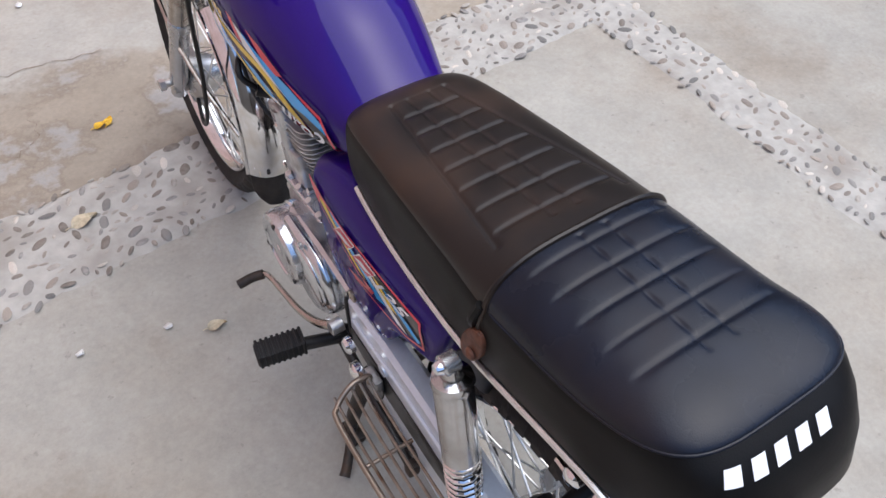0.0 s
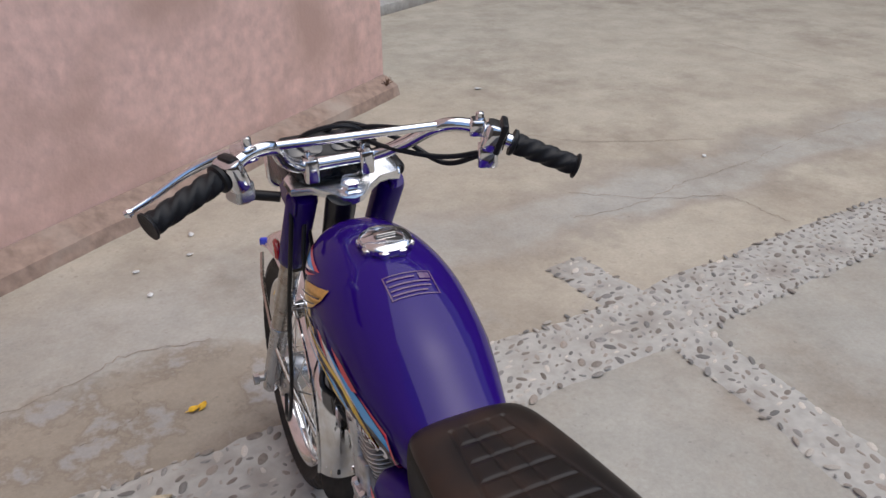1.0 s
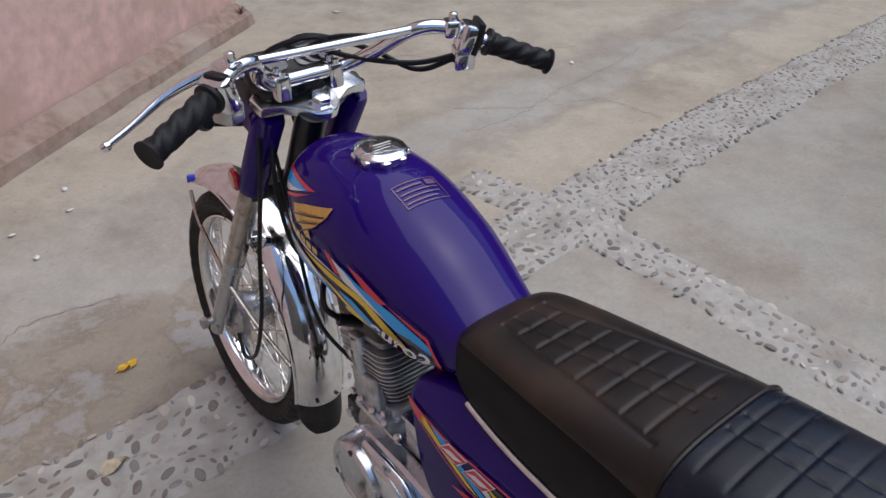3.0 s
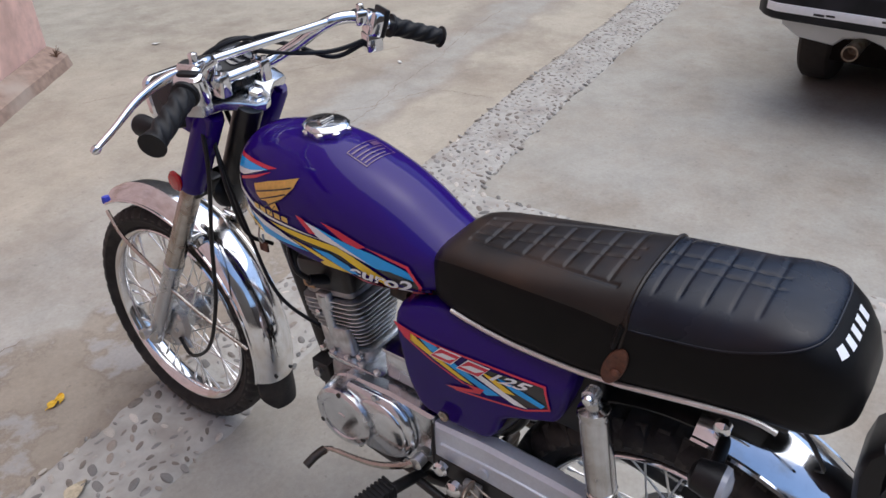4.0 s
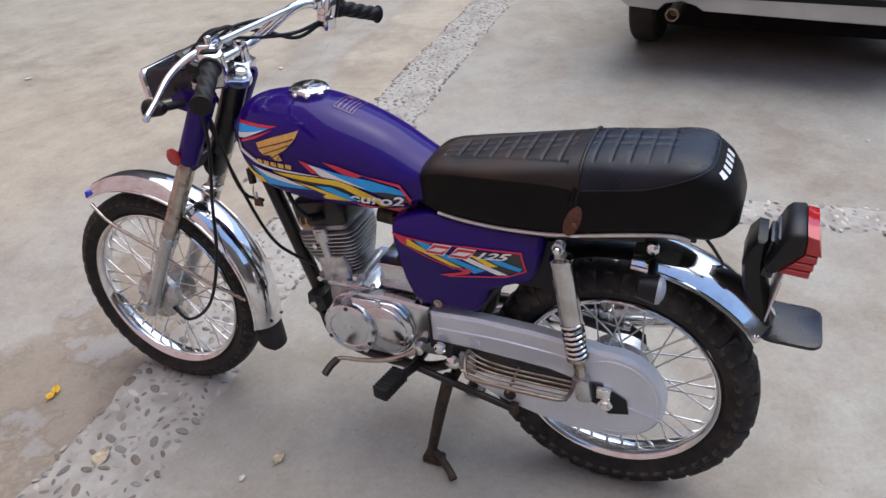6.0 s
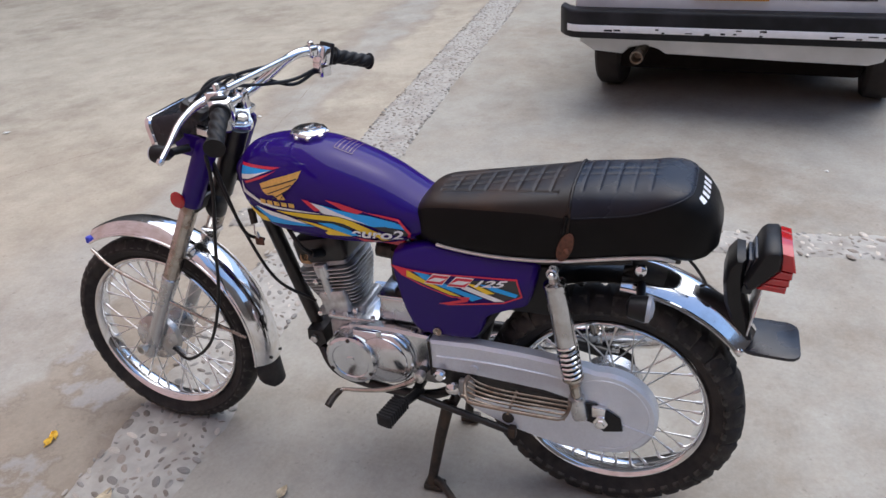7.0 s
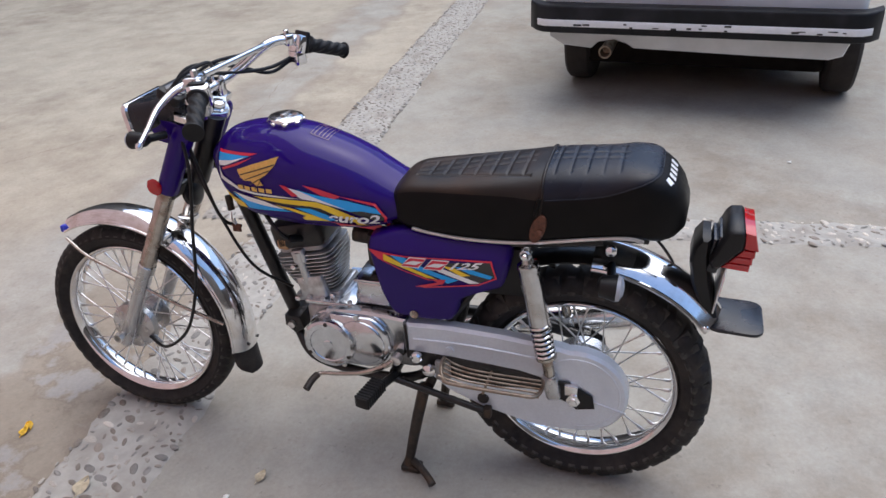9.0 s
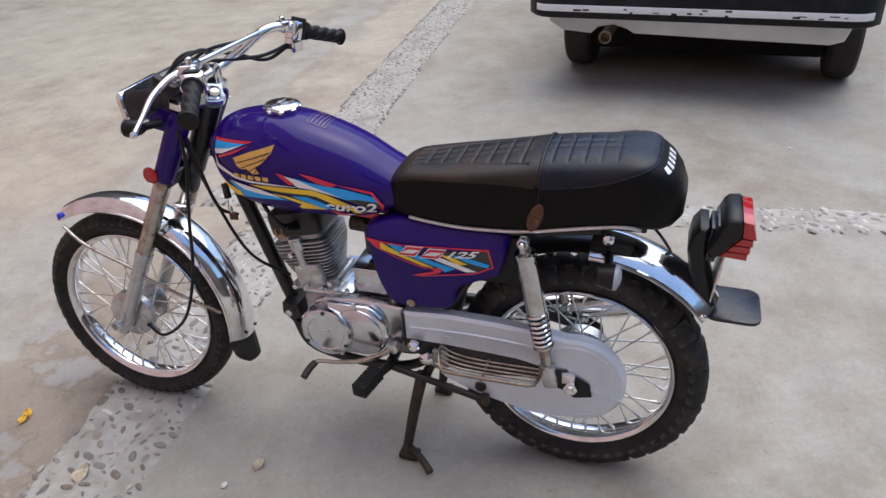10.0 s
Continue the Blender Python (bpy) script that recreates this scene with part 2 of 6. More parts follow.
def spline(xs, ys, x):
    """A smooth curve through the stations."""
    x = min(max(x, xs[0]), xs[-1])
    i = min(max(int(np.searchsorted(xs, x)) - 1, 0), len(xs) - 2)
    d = [(ys[min(k + 1, len(ys) - 1)] - ys[max(k - 1, 0)]) / (xs[min(k + 1, len(xs) - 1)] - xs[max(k - 1, 0)]) for k in (i, i + 1)]
    h = xs[i + 1] - xs[i]
    u = (x - xs[i]) / h
    return (2 * u ** 3 - 3 * u ** 2 + 1) * ys[i] + (u ** 3 - 2 * u ** 2 + u) * h * d[0] + (-2 * u ** 3 + 3 * u ** 2) * ys[i + 1] + (u ** 3 - u ** 2) * h * d[1]


def tank_section(y):
    zt, zb, w = spline(TY, TT, y), spline(TY, TB, y), spline(TY, TW, y)
    zm = zb + 0.40 * (zt - zb)
    return zt, zb, zm, w


def tank_x(y, z):
    zt, zb, zm, w = tank_section(y)
    v, n = ((z - zm) / (zt - zm), 2.2) if z > zm else ((zm - z) / (zm - zb), 4.0)
    return w * max(1 - min(abs(v), 0.995) ** n, 0.0) ** (1 / n)


def tank_top(x, y):
    zt, zb, zm, w = tank_section(y)
    return zm + (zt - zm) * max(1 - (abs(x) / w) ** 2.2, 0) ** (1 / 2.2)


rings = []
for i in range(45):
    y = 0.405 + 0.451 * i / 44
    zt, zb, zm, w = tank_section(y)
    ring = []
    for j in range(56):
        a = 2 * math.pi * j / 56
        c, s = math.cos(a), math.sin(a)
        n = 2.2 if s > 0 else 4.0
        wide = w * (1 + 0.12 * max(0, min(1, (y - 0.42) / 0.12))) if c > 0 else w
        ring.append((wide * math.copysign(abs(c) ** (2 / n), c), y, zm + (zt - zm if s > 0 else zm - zb) * math.copysign(abs(s) ** (2 / n), s)))
    rings.append(ring)
for k, dy in ((0.82, 0.007), (0.5, 0.0115), (0.15, 0.013)):
    base = rings[44]
    rings.append([(p[0] * k, 0.856 + dy, 0.768 + (p[2] - 0.768) * k) for p in base])
rings.insert(0, [(p[0] * 0.8, 0.398, 0.70 + (p[2] - 0.70) * 0.85) for p in rings[0]])
tank = part("fuel_tank", loft(rings), PURPLE, bike, "glossy purple fuel tank", 60)
seam = [(-tank_x(y, tank_section(y)[1] + 0.004) - 0.001, y, tank_section(y)[1] + 0.002) for y in np.linspace(0.43, 0.82, 16)]
part("tank_seam", tube(seam, 0.0035, 8, 2), PURPLE, tank)
part("tank_seam", mirror(tube(seam, 0.0035, 8, 2)), PURPLE, tank)


def draped(poly, fn, off, step=0.008):
    """A thin sheet of an outline (y, z) laid on the left face x = -fn(y, z)."""
    bm = bmesh.new()
    bm.faces.new([bm.verts.new((0, y, z)) for y, z in poly])
    for axis in (1, 2):
        lo, hi = min(p[axis - 1] for p in poly), max(p[axis - 1] for p in poly)
        k = math.ceil(lo / step)
        while k * step < hi:
            co, no = [0, 0, 0], [0, 0, 0]
            co[axis], no[axis] = k * step, 1
            bmesh.ops.bisect_plane(bm, geom=bm.verts[:] + bm.edges[:] + bm.faces[:], plane_co=co, plane_no=no)
            k += 1
    bmesh.ops.triangulate(bm, faces=bm.faces)
    bm.verts.index_update()
    V = [(-fn(v.co.y, v.co.z) - off, v.co.y, v.co.z) for v in bm.verts]
    F = [tuple(v.index for v in f.verts) for f in bm.faces]
    bm.free()
    return V, F


def lettering(text, y0, y1, z0, size, fn, off, slant=0.25, lift=0.0):
    """Flat letters that read from y0 towards y1 on a left face."""
    cu = bpy.data.curves.new("letters", "FONT")
    cu.body, cu.size, cu.offset = text, 1.0, 0.028
    ob = new("letters", cu)
    bpy.context.view_layer.update()
    ev = ob.evaluated_get(bpy.context.evaluated_depsgraph_get())
    me = ev.to_mesh()
    P = [tuple(v.co) for v in me.vertices]
    F = [tuple(p.vertices) for p in me.polygons]
    ev.to_mesh_clear()
    bpy.data.objects.remove(ob)
    bpy.data.curves.remove(cu)
    w = max(p[0] for p in P)
    V = []
    for x, z, _ in P:
        y = y0 + (y1 - y0) * (x + slant * z) / (w + slant)
        zz = z0 + size * z + lift * (x / w)
        V.append((-fn(y, zz) - off, y, zz))
    return V, F


TANK_DECALS = [
    ("sky", [(0.823, 0.794), (0.735, 0.797), (0.782, 0.784), (0.824, 0.776)]),
    ("red", [(0.822, 0.800), (0.716, 0.804), (0.735, 0.798), (0.823, 0.794)]),
    ("white", [(0.824, 0.776), (0.782, 0.784), (0.744, 0.795), (0.802, 0.770), (0.823, 0.766)]),
    ("red", [(0.814, 0.763), (0.726, 0.797), (0.764, 0.777), (0.811, 0.759)]),
    ("gold", [(0.768, 0.767), (0.730, 0.782), (0.665, 0.802), (0.672, 0.785), (0.692, 0.765), (0.710, 0.752), (0.702, 0.740), (0.719, 0.737), (0.733, 0.747), (0.749, 0.745), (0.760, 0.751)]),
    ("white", [(0.823, 0.765), (0.824, 0.736), (0.798, 0.729), (0.771, 0.720), (0.732, 0.716), (0.675, 0.715), (0.608, 0.715), (0.675, 0.719), (0.731, 0.721), (0.767, 0.726), (0.791, 0.736), (0.815, 0.745)]),
    ("yellow", [(0.733, 0.712), (0.676, 0.713), (0.627, 0.712), (0.581, 0.710), (0.551, 0.700), (0.521, 0.686), (0.495, 0.674), (0.470, 0.629), (0.495, 0.627), (0.502, 0.662), (0.540, 0.678), (0.574, 0.695), (0.596, 0.699), (0.658, 0.702), (0.703, 0.706)]),
    ("black", [(0.703, 0.705), (0.658, 0.701), (0.597, 0.698), (0.574, 0.693), (0.541, 0.675), (0.575, 0.688), (0.602, 0.694), (0.664, 0.698)]),
    ("sky", [(0.622, 0.737), (0.588, 0.728), (0.552, 0.721), (0.513, 0.715), (0.466, 0.702), (0.449, 0.695), (0.439, 0.682), (0.494, 0.685), (0.529, 0.696), (0.581, 0.712), (0.607, 0.725)]),
    ("black", [(0.511, 0.690), (0.485, 0.691), (0.438, 0.682), (0.436, 0.665), (0.470, 0.671)]),
    ("white", [(0.652, 0.743), (0.615, 0.734), (0.580, 0.719), (0.554, 0.709), (0.520, 0.695), (0.554, 0.704), (0.581, 0.712), (0.612, 0.716), (0.625, 0.723)]),
    ("red", [(0.662, 0.746), (0.647, 0.744), (0.620, 0.723), (0.634, 0.721)]),
    ("red", [(0.609, 0.748), (0.578, 0.742), (0.526, 0.725), (0.540, 0.719), (0.570, 0.727)]),
    ("red", [(0.530, 0.725), (0.491, 0.718), (0.453, 0.709), (0.431, 0.676), (0.451, 0.621), (0.456, 0.624), (0.437, 0.674), (0.456, 0.704), (0.492, 0.714)]),
    ("sky", [(0.632, 0.695), (0.597, 0.695), (0.562, 0.682), (0.542, 0.668), (0.561, 0.666), (0.595, 0.681)]),
    ("yellow", [(0.681, 0.699), (0.635, 0.692), (0.595, 0.680), (0.555, 0.665), (0.613, 0.665), (0.618, 0.671), (0.609, 0.676), (0.641, 0.687)]),
    ("sky", [(0.789, 0.712), (0.746, 0.702), (0.699, 0.698), (0.665, 0.690), (0.637, 0.684), (0.682, 0.683), (0.750, 0.680), (0.756, 0.689)]),
    ("white", [(0.785, 0.715), (0.739, 0.709), (0.703, 0.704), (0.653, 0.689), (0.700, 0.693), (0.747, 0.699)]),
    ("yellow", [(0.810, 0.713), (0.789, 0.702), (0.760, 0.692), (0.754, 0.681), (0.779, 0.677), (0.797, 0.696)]),
    ("red", [(0.561, 0.665), (0.500, 0.654), (0.451, 0.620), (0.455, 0.616), (0.524, 0.623), (0.544, 0.660)]),
]
COVER_DECALS = [
    ("black", [(0.320, 0.594), (0.200, 0.606), (0.190, 0.572), (0.228, 0.555), (0.278, 0.574)]),
    ("sky", [(0.423, 0.600), (0.389, 0.598), (0.368, 0.586), (0.316, 0.569), (0.271, 0.557), (0.295, 0.546), (0.314, 0.557), (0.358, 0.570), (0.401, 0.585)]),
    ("yellow", [(0.460, 0.605), (0.434, 0.600), (0.390, 0.579), (0.348, 0.565), (0.317, 0.554), (0.343, 0.555), (0.402, 0.574), (0.442, 0.586)]),
    ("white", [(0.325, 0.587), (0.304, 0.582), (0.224, 0.555), (0.247, 0.552), (0.315, 0.574)]),
    ("yellow", [(0.308, 0.590), (0.284, 0.588), (0.244, 0.572), (0.263, 0.568)]),
    ("sky", [(0.279, 0.591), (0.256, 0.591), (0.196, 0.575), (0.202, 0.567), (0.247, 0.577)]),
    ("red", [(0.370, 0.530), (0.317, 0.547), (0.332, 0.553), (0.298, 0.556), (0.305, 0.544), (0.350, 0.530)]),
    ("red", [(0.474, 0.609), (0.437, 0.605), (0.388, 0.603), (0.292, 0.608), (0.198, 0.611), (0.187, 0.570), (0.227, 0.550), (0.350, 0.529), (0.350, 0.532), (0.228, 0.553), (0.191, 0.572), (0.201, 0.607), (0.293, 0.605), (0.389, 0.600), (0.438, 0.601), (0.439, 0.586), (0.391, 0.567), (0.327, 0.551), (0.338, 0.550), (0.402, 0.568), (0.450, 0.588)]),
]
for k, (c, poly) in enumerate(TANK_DECALS):
    part("decal", draped([(min(y, 0.825), z) for y, z in poly], tank_x, 0.0016 + 0.00025 * k), DECAL[c], tank, "gold wing emblem" if c == "gold" else c + " stripe decal", 0)
for k in range(4):
    a, b = 0.757 - 0.012 * k, 0.672 + 0.011 * k
    z = 0.7725 - 0.0095 * k
    part("emblem_feather", draped([(a, z - 0.012), (a, z - 0.0145), (b, z + 0.014 - 0.003 * k), (b, z + 0.0165 - 0.003 * k)], tank_x, 0.0075), DECAL_BLACK, tank, "", 0)
for k in range(5):
    y = 0.770 - 0.0185 * k
    part("emblem_bar", draped([(y, 0.724), (y - 0.014, 0.7235), (y - 0.014, 0.733), (y, 0.7335)], tank_x, 0.0035), GOLD, tank, "", 0)
part("lettering", lettering("euro2", 0.560, 0.438, 0.667, 0.031, tank_x, 0.0078, 0.25, -0.006), WHITE, tank, "white lettering", 0)
label_sheet = None
for a, b, c, d in ((-0.036, 0.036, 0.616, 0.6145), (-0.036, 0.036, 0.576, 0.5745), (-0.036, -0.034, 0.616, 0.574), (0.034, 0.036, 0.616, 0.574), (-0.032, 0.010, 0.609, 0.606), (0.016, 0.032, 0.612, 0.602), (-0.032, 0.030, 0.599, 0.5965), (-0.032, 0.028, 0.591, 0.5885), (-0.032, 0.020, 0.583, 0.5805)):
    V, F = [], []
    for i in range(9):
        for y in (c, d):
            x = a + (b - a) * i / 8
            V.append((x + 0.010, y, tank_top((x + 0.010) / (1.12 if x > -0.010 else 1), y) + 0.0015))
    F = [(2 * i, 2 * i + 2, 2 * i + 3, 2 * i + 1) for i in range(8)]
    label_sheet = part("label_line", (V, F), LABEL, label_sheet.parent if label_sheet else tank, "", 0)

# filler cap
cap_at = vec((0.008, 0.688, 0.842))
cap = part("filler_cap", lathe([(-0.006, 0.032), (0.0, 0.036), (0.004, 0.039), (0.013, 0.039), (0.016, 0.036), (0.018, 0.026), (0.019, 0.0)], cap_at, (0, -0.03, 1), 48), CHROME, tank, "chrome filler cap")
for k in range(8):
    a = 2 * math.pi * (k + 0.5) / 8
    p = cap_at + vec((0.0335 * math.cos(a), 0.0335 * math.sin(a), -0.002))
    part("cap_lobe", lathe([(0.001, 0.0085), (0.003, 0.0095), (0.011, 0.0095), (0.0135, 0.006)], p, (0, 0, 1), 14), CHROME, tank)
part("lock_cover", rbox(cap_at + vec((0.0, 0, 0.021)), (0.034, 0.012, 0.005), 0.004), CHROME_DULL, tank)

# seat
SY = [-0.14, -0.12, -0.08, -0.02, 0.06, 0.10, 0.16, 0.26, 0.34, 0.39, 0.415, 0.428]
ST = [0.822, 0.822, 0.821, 0.817, 0.811, 0.806, 0.794, 0.777, 0.765, 0.757, 0.742, 0.718]
SR = [0.809, 0.807, 0.794, 0.772, 0.759, 0.755, 0.757, 0.752, 0.746, 0.738, 0.726, 0.708]
SB = [0.662, 0.670, 0.684, 0.680, 0.667, 0.660, 0.652, 0.647, 0.650, 0.656, 0.660, 0.664]
SW = [0.101, 0.101, 0.103, 0.105, 0.106, 0.106, 0.103, 0.096, 0.088, 0.080, 0.068, 0.048]
Y_TAIL, Y_BEND, ROUND = -0.122, -0.032, 3.9


def groove(d, w=0.0035):
    return 0.75 * math.exp(-(d / w) ** 2) + 0.25 * math.exp(-(d / (2.6 * w)) ** 2)


def seat_dip(x, y):
    """Depth of the quilting at a place on the seat's top."""
    d = 0.0
    if 0.125 < y < 0.375:
        half = 0.034 + (0.375 - y) / 0.25 * 0.040
        if abs(x) < half + 0.012:
            fade = 1.0 if abs(x) < half else max(0, 1 - (abs(x) - half) / 0.008)
            dash = 0.55 + 0.45 * math.cos(2 * math.pi * ((y - 0.157) / 0.034))
            cross = 0.8 * max(groove(y - (0.140 + 0.034 * k), 0.0027) for k in range(8))
            d = (cross + max(groove(x - 0.014, 0.0024), groove(x + 0.014, 0.0024)) * (0.35 + 0.65 * dash)) * fade
            d = max(d, groove(abs(x) - half, 0.0028))
    elif -0.062 < y < 0.092:
        if abs(x) < 0.080:
            cross = 0.8 * max(groove(y - (-0.045 + 0.031 * k), 0.0027) * (1.0, 0.7, 1.0, 1.0, 1.0)[k] for k in range(5))
            dash = 0.55 + 0.45 * math.cos(2 * math.pi * ((y + 0.029) / 0.031))
            line = max(groove(x - 0.014, 0.0024), groove(x + 0.014, 0.0024)) * (0.25 + 0.65 * dash)
            d = (cross + line) * min(1, max(0, (0.080 - abs(x)) / 0.012)) * min(1, (y + 0.062) / 0.012)
    return (0.0023 if y > 0.1 else 0.0024) * d


def seat_off(y):
    """The seat sits a little to the right of the middle at its tail."""
    return 0.012 * (0.43 - y) / 0.6


def seat_bend(y):
    """How far a place lies into the rounded tail, 0 to 1."""
    return max(0.0, (Y_BEND - y) / (Y_BEND - Y_TAIL))


def seat_wide(y):
    return spline(SY, SW, y) * max(0.0, 1 - seat_bend(y) ** ROUND) ** (1 / ROUND)


def seat_top(x, y):
    w, zt, zs = spline(SY, SW, y), spline(SY, ST, y), spline(SY, SR, y)
    e = 3.4 - (3.4 - ROUND) * min(1, 3 * seat_bend(y))
    return zs + (zt - zs) * math.sqrt(max(0, 1 - abs(x / w) ** e - seat_bend(y) ** e)) - seat_dip(x, y)


def seat_top_row(y, n=200):
    w = seat_wide(y)
    return [(x + seat_off(y), y, seat_top(x, y)) for x in [w * math.sin((2 * j / n - 1) * math.pi / 2) for j in range(n + 1)]]


SKIRT = [(0.0, 0.0, 0.0), (0.05, 0.002, 0.012), (0.14, 0.003, 0.028), (0.3, 0.004, 0.044), (0.52, 0.004, 0.055), (0.8, 0.003, 0.053), (0.93, 0.000, 0.040), (1.0, -0.006, 0.024), (1.0, -0.05, -0.03)]


def skirt_point(x, y, q, side, rear):
    """A place on the seat's side, from a place on its rim and a share of its height."""
    zs, zb = spline(SY, SR, y), spline(SY, SB, y)
    w = spline(SY, SW, y)
    return (x * (1 + side / w) + seat_off(y), y - rear * seat_bend(y) ** 2.2, zs + (zb - zs) * q)


def rim_line():
    pts = [(-seat_wide(y), y) for y in np.linspace(0.428, Y_BEND, 50)]
    for j in range(1, 60):
        a = math.pi * j / 60
        c, s_ = math.cos(a), math.sin(a)
        y = Y_BEND + (Y_TAIL - Y_BEND) * s_ ** (2 / ROUND)
        pts.append((-math.copysign(abs(c) ** (2 / ROUND), c) * spline(SY, SW, y), y))
    return pts + [(seat_wide(y), y) for y in np.linspace(Y_BEND, 0.428, 50)]


def rows(fn, y0, y1, n):
    return [fn(y0 + (y1 - y0) * i / n) for i in range(n + 1)]


RIM = rim_line()
seat = part("seat", rbox((0, 0.12, 0.672), (0.14, 0.46, 0.014), 0.004), BLACK, bike, "black quilted vinyl seat, brown sheen coloured into its front half")
part("front_cushion", loft(rows(seat_top_row, 0.428, 0.098, 170), closed=False, cap=False), VINYL_FRONT, seat, "ribbed black vinyl, brown sheen put into its colour", 70)
tail_rows = [0.098 + (Y_BEND - 0.098) * i / 90 for i in range(90)] + [Y_BEND + (Y_TAIL - Y_BEND) * math.sin(math.pi / 2 * i / 70) for i in range(71)]
part("rear_cushion", loft([seat_top_row(y) for y in tail_rows], closed=False, cap=False), VINYL_REAR, seat, "ribbed black vinyl, blue sky sheen put into its colour", 70)
levels = [[skirt_point(x, y, *lv_) for x, y in RIM] for lv_ in SKIRT]
nose = [[(p[0] + (r[0] - p[0]) * k, p[1] + 0.004 * math.sin(math.pi * k), p[2] + (r[2] - p[2]) * k) for k in (0.25, 0.5, 0.75)] for p, r in [(lv_[0], lv_[-1]) for lv_ in levels]]
part("skirt", loft([lv_ + n_[::-1] for lv_, n_ in zip(levels, nose)], cap=False), VINYL_SIDE, seat, "smooth black vinyl sides", 60)
w = seat_wide(0.098)
step = [(p[0], p[1], p[2] + 0.001) for p in seat_top_row(0.098, 60)]
lead = [(-w - 0.003 + seat_off(0.098), 0.100, z) for z in (0.712, 0.733)]
tail_ = [(w + 0.003 + seat_off(0.098), 0.100, z) for z in (0.733, 0.712)]
part("cross_piping", tube(lead + step + tail_, 0.0034, 8, 1), VINYL_FRONT, seat)
part("top_piping", tube([(x + seat_off(y), y, spline(SY, SR, y) + 0.001) for x, y in RIM if y < 0.092], 0.0015, 8, 1), VINYL_REAR, seat)
trim = [(-spline(SY, SW, y) - 0.002 + seat_off(y), y, spline(SY, SB, y) + 0.004) for y in np.linspace(0.375, -0.100, 28)]
part("seat_trim", tube(trim, 0.0040, 8, 1), TRIM, seat, "bright steel trim strip")
part("seat_trim", mirror(tube(trim, 0.0040, 8, 1)), TRIM, seat, "bright steel trim strip")
for s in (-1, 1):
    tag_shape = [(s * 0.1015, 0.103 + 0.015 * math.cos(a) - 0.008 * math.sin(a), 0.696 + 0.031 * math.sin(a)) for a in [2 * math.pi * i / 28 for i in range(28)]]
    tag_shape = loft([tag_shape, [(p[0] + s * 0.006, p[1], p[2]) for p in tag_shape], [(p[0] + s * 0.0075, 0.104 + (p[1] - 0.104) * 0.92, 0.697 + (p[2] - 0.697) * 0.92) for p in tag_shape]])
    tag_ob = part("strap_tab", tag_shape, RUST, seat, "worn brown leather tab")
    part("rivet", lathe([(0, 0.007), (0.003, 0.006), (0.005, 0.002), (0.0055, 0.0)], (s * 0.1105, 0.099, 0.690), (s, 0, 0), 14), RUST, seat)
    part("strap", tube([(s * 0.1035, 0.108, 0.725), (s * 0.1065, 0.105, 0.740), (s * 0.102, 0.101, 0.760)], 0.005, 8, 4), VINYL_SIDE, seat)


def tail_mark(x, q):
    """A place just off the seat's tail, by its distance from the middle and its share of the height."""
    y = Y_BEND + (Y_TAIL - Y_BEND) * max(0, 1 - abs(x / spline(SY, SW, Y_TAIL)) ** ROUND) ** (1 / ROUND)
    q0 = [k[0] for k in SKIRT[:8]]
    return skirt_point(x, y, q, np.interp(q, q0, [k[1] for k in SKIRT[:8]]), np.interp(q, q0, [k[2] for k in SKIRT[:8]]) + 0.0014)


for k in range(5):
    x0 = -0.069 + 0.0218 * k
    V = [tail_mark(x0 + 0.0130 * i / 4 + 0.004 * (1 - j / 3), 0.050 + 0.072 * j / 3) for j in range(4) for i in range(5)]
    F = [(j * 5 + i, j * 5 + i + 1, j * 5 + i + 6, j * 5 + i + 5) for j in range(3) for i in range(4)]
    part("seat_mark", (V, F), WHITE, seat, "white printed bar", 0)

# side covers
COVER = [(0.472, 0.632), (0.40, 0.652), (0.30, 0.648), (0.20, 0.650), (0.166, 0.644), (0.160, 0.626), (0.166, 0.585), (0.178, 0.548), (0.200, 0.536), (0.240, 0.520), (0.268, 0.502), (0.278, 0.470), (0.292, 0.449), (0.312, 0.441), (0.395, 0.438), (0.428, 0.446), (0.446, 0.476), (0.460, 0.520), (0.476, 0.605)]


def cover_x(y, z):
    """The side cover's face bulges and rolls in at its top."""
    return 0.109 - 0.026 * max(0.0, (z - 0.598) / 0.054) ** 1.6 - 0.005 * ((y - 0.32) / 0.15) ** 2 - 0.004 * max(0.0, (0.52 - z) / 0.08) ** 2


def inset(outline, d):
    P = [vec(p) for p in outline]
    area = sum(P[i - 1][0] * P[i][1] - P[i][0] * P[i - 1][1] for i in range(len(P)))
    out = []
    for i in range(len(P)):
        e1, e2 = P[i] - P[i - 1], P[(i + 1) % len(P)] - P[i]
        m = np.array((-e1[1], e1[0])) / np.linalg.norm(e1) + np.array((-e2[1], e2[0])) / np.linalg.norm(e2)
        out.append(tuple(P[i] + math.copysign(d, area) * m / np.linalg.norm(m)))
    return out


def cover_shape():
    smooth = [tuple(p[:2]) for p in smooth_path([(y, z, 0) for y, z in COVER + COVER[:1]], 3)[:-1]]
    rings = []
    for d, drop in ((0.0, None), (0.0, 0.011), (0.0012, 0.006), (0.004, 0.0022), (0.008, 0.0006), (0.011, 0.0)):
        rings.append([(-0.055 if drop is None else drop - cover_x(y, z), y, z) for y, z in inset(smooth, d)])
    return merge(loft(rings, cap=False), draped(inset(smooth, 0.0108), cover_x, 0.0, 0.012))


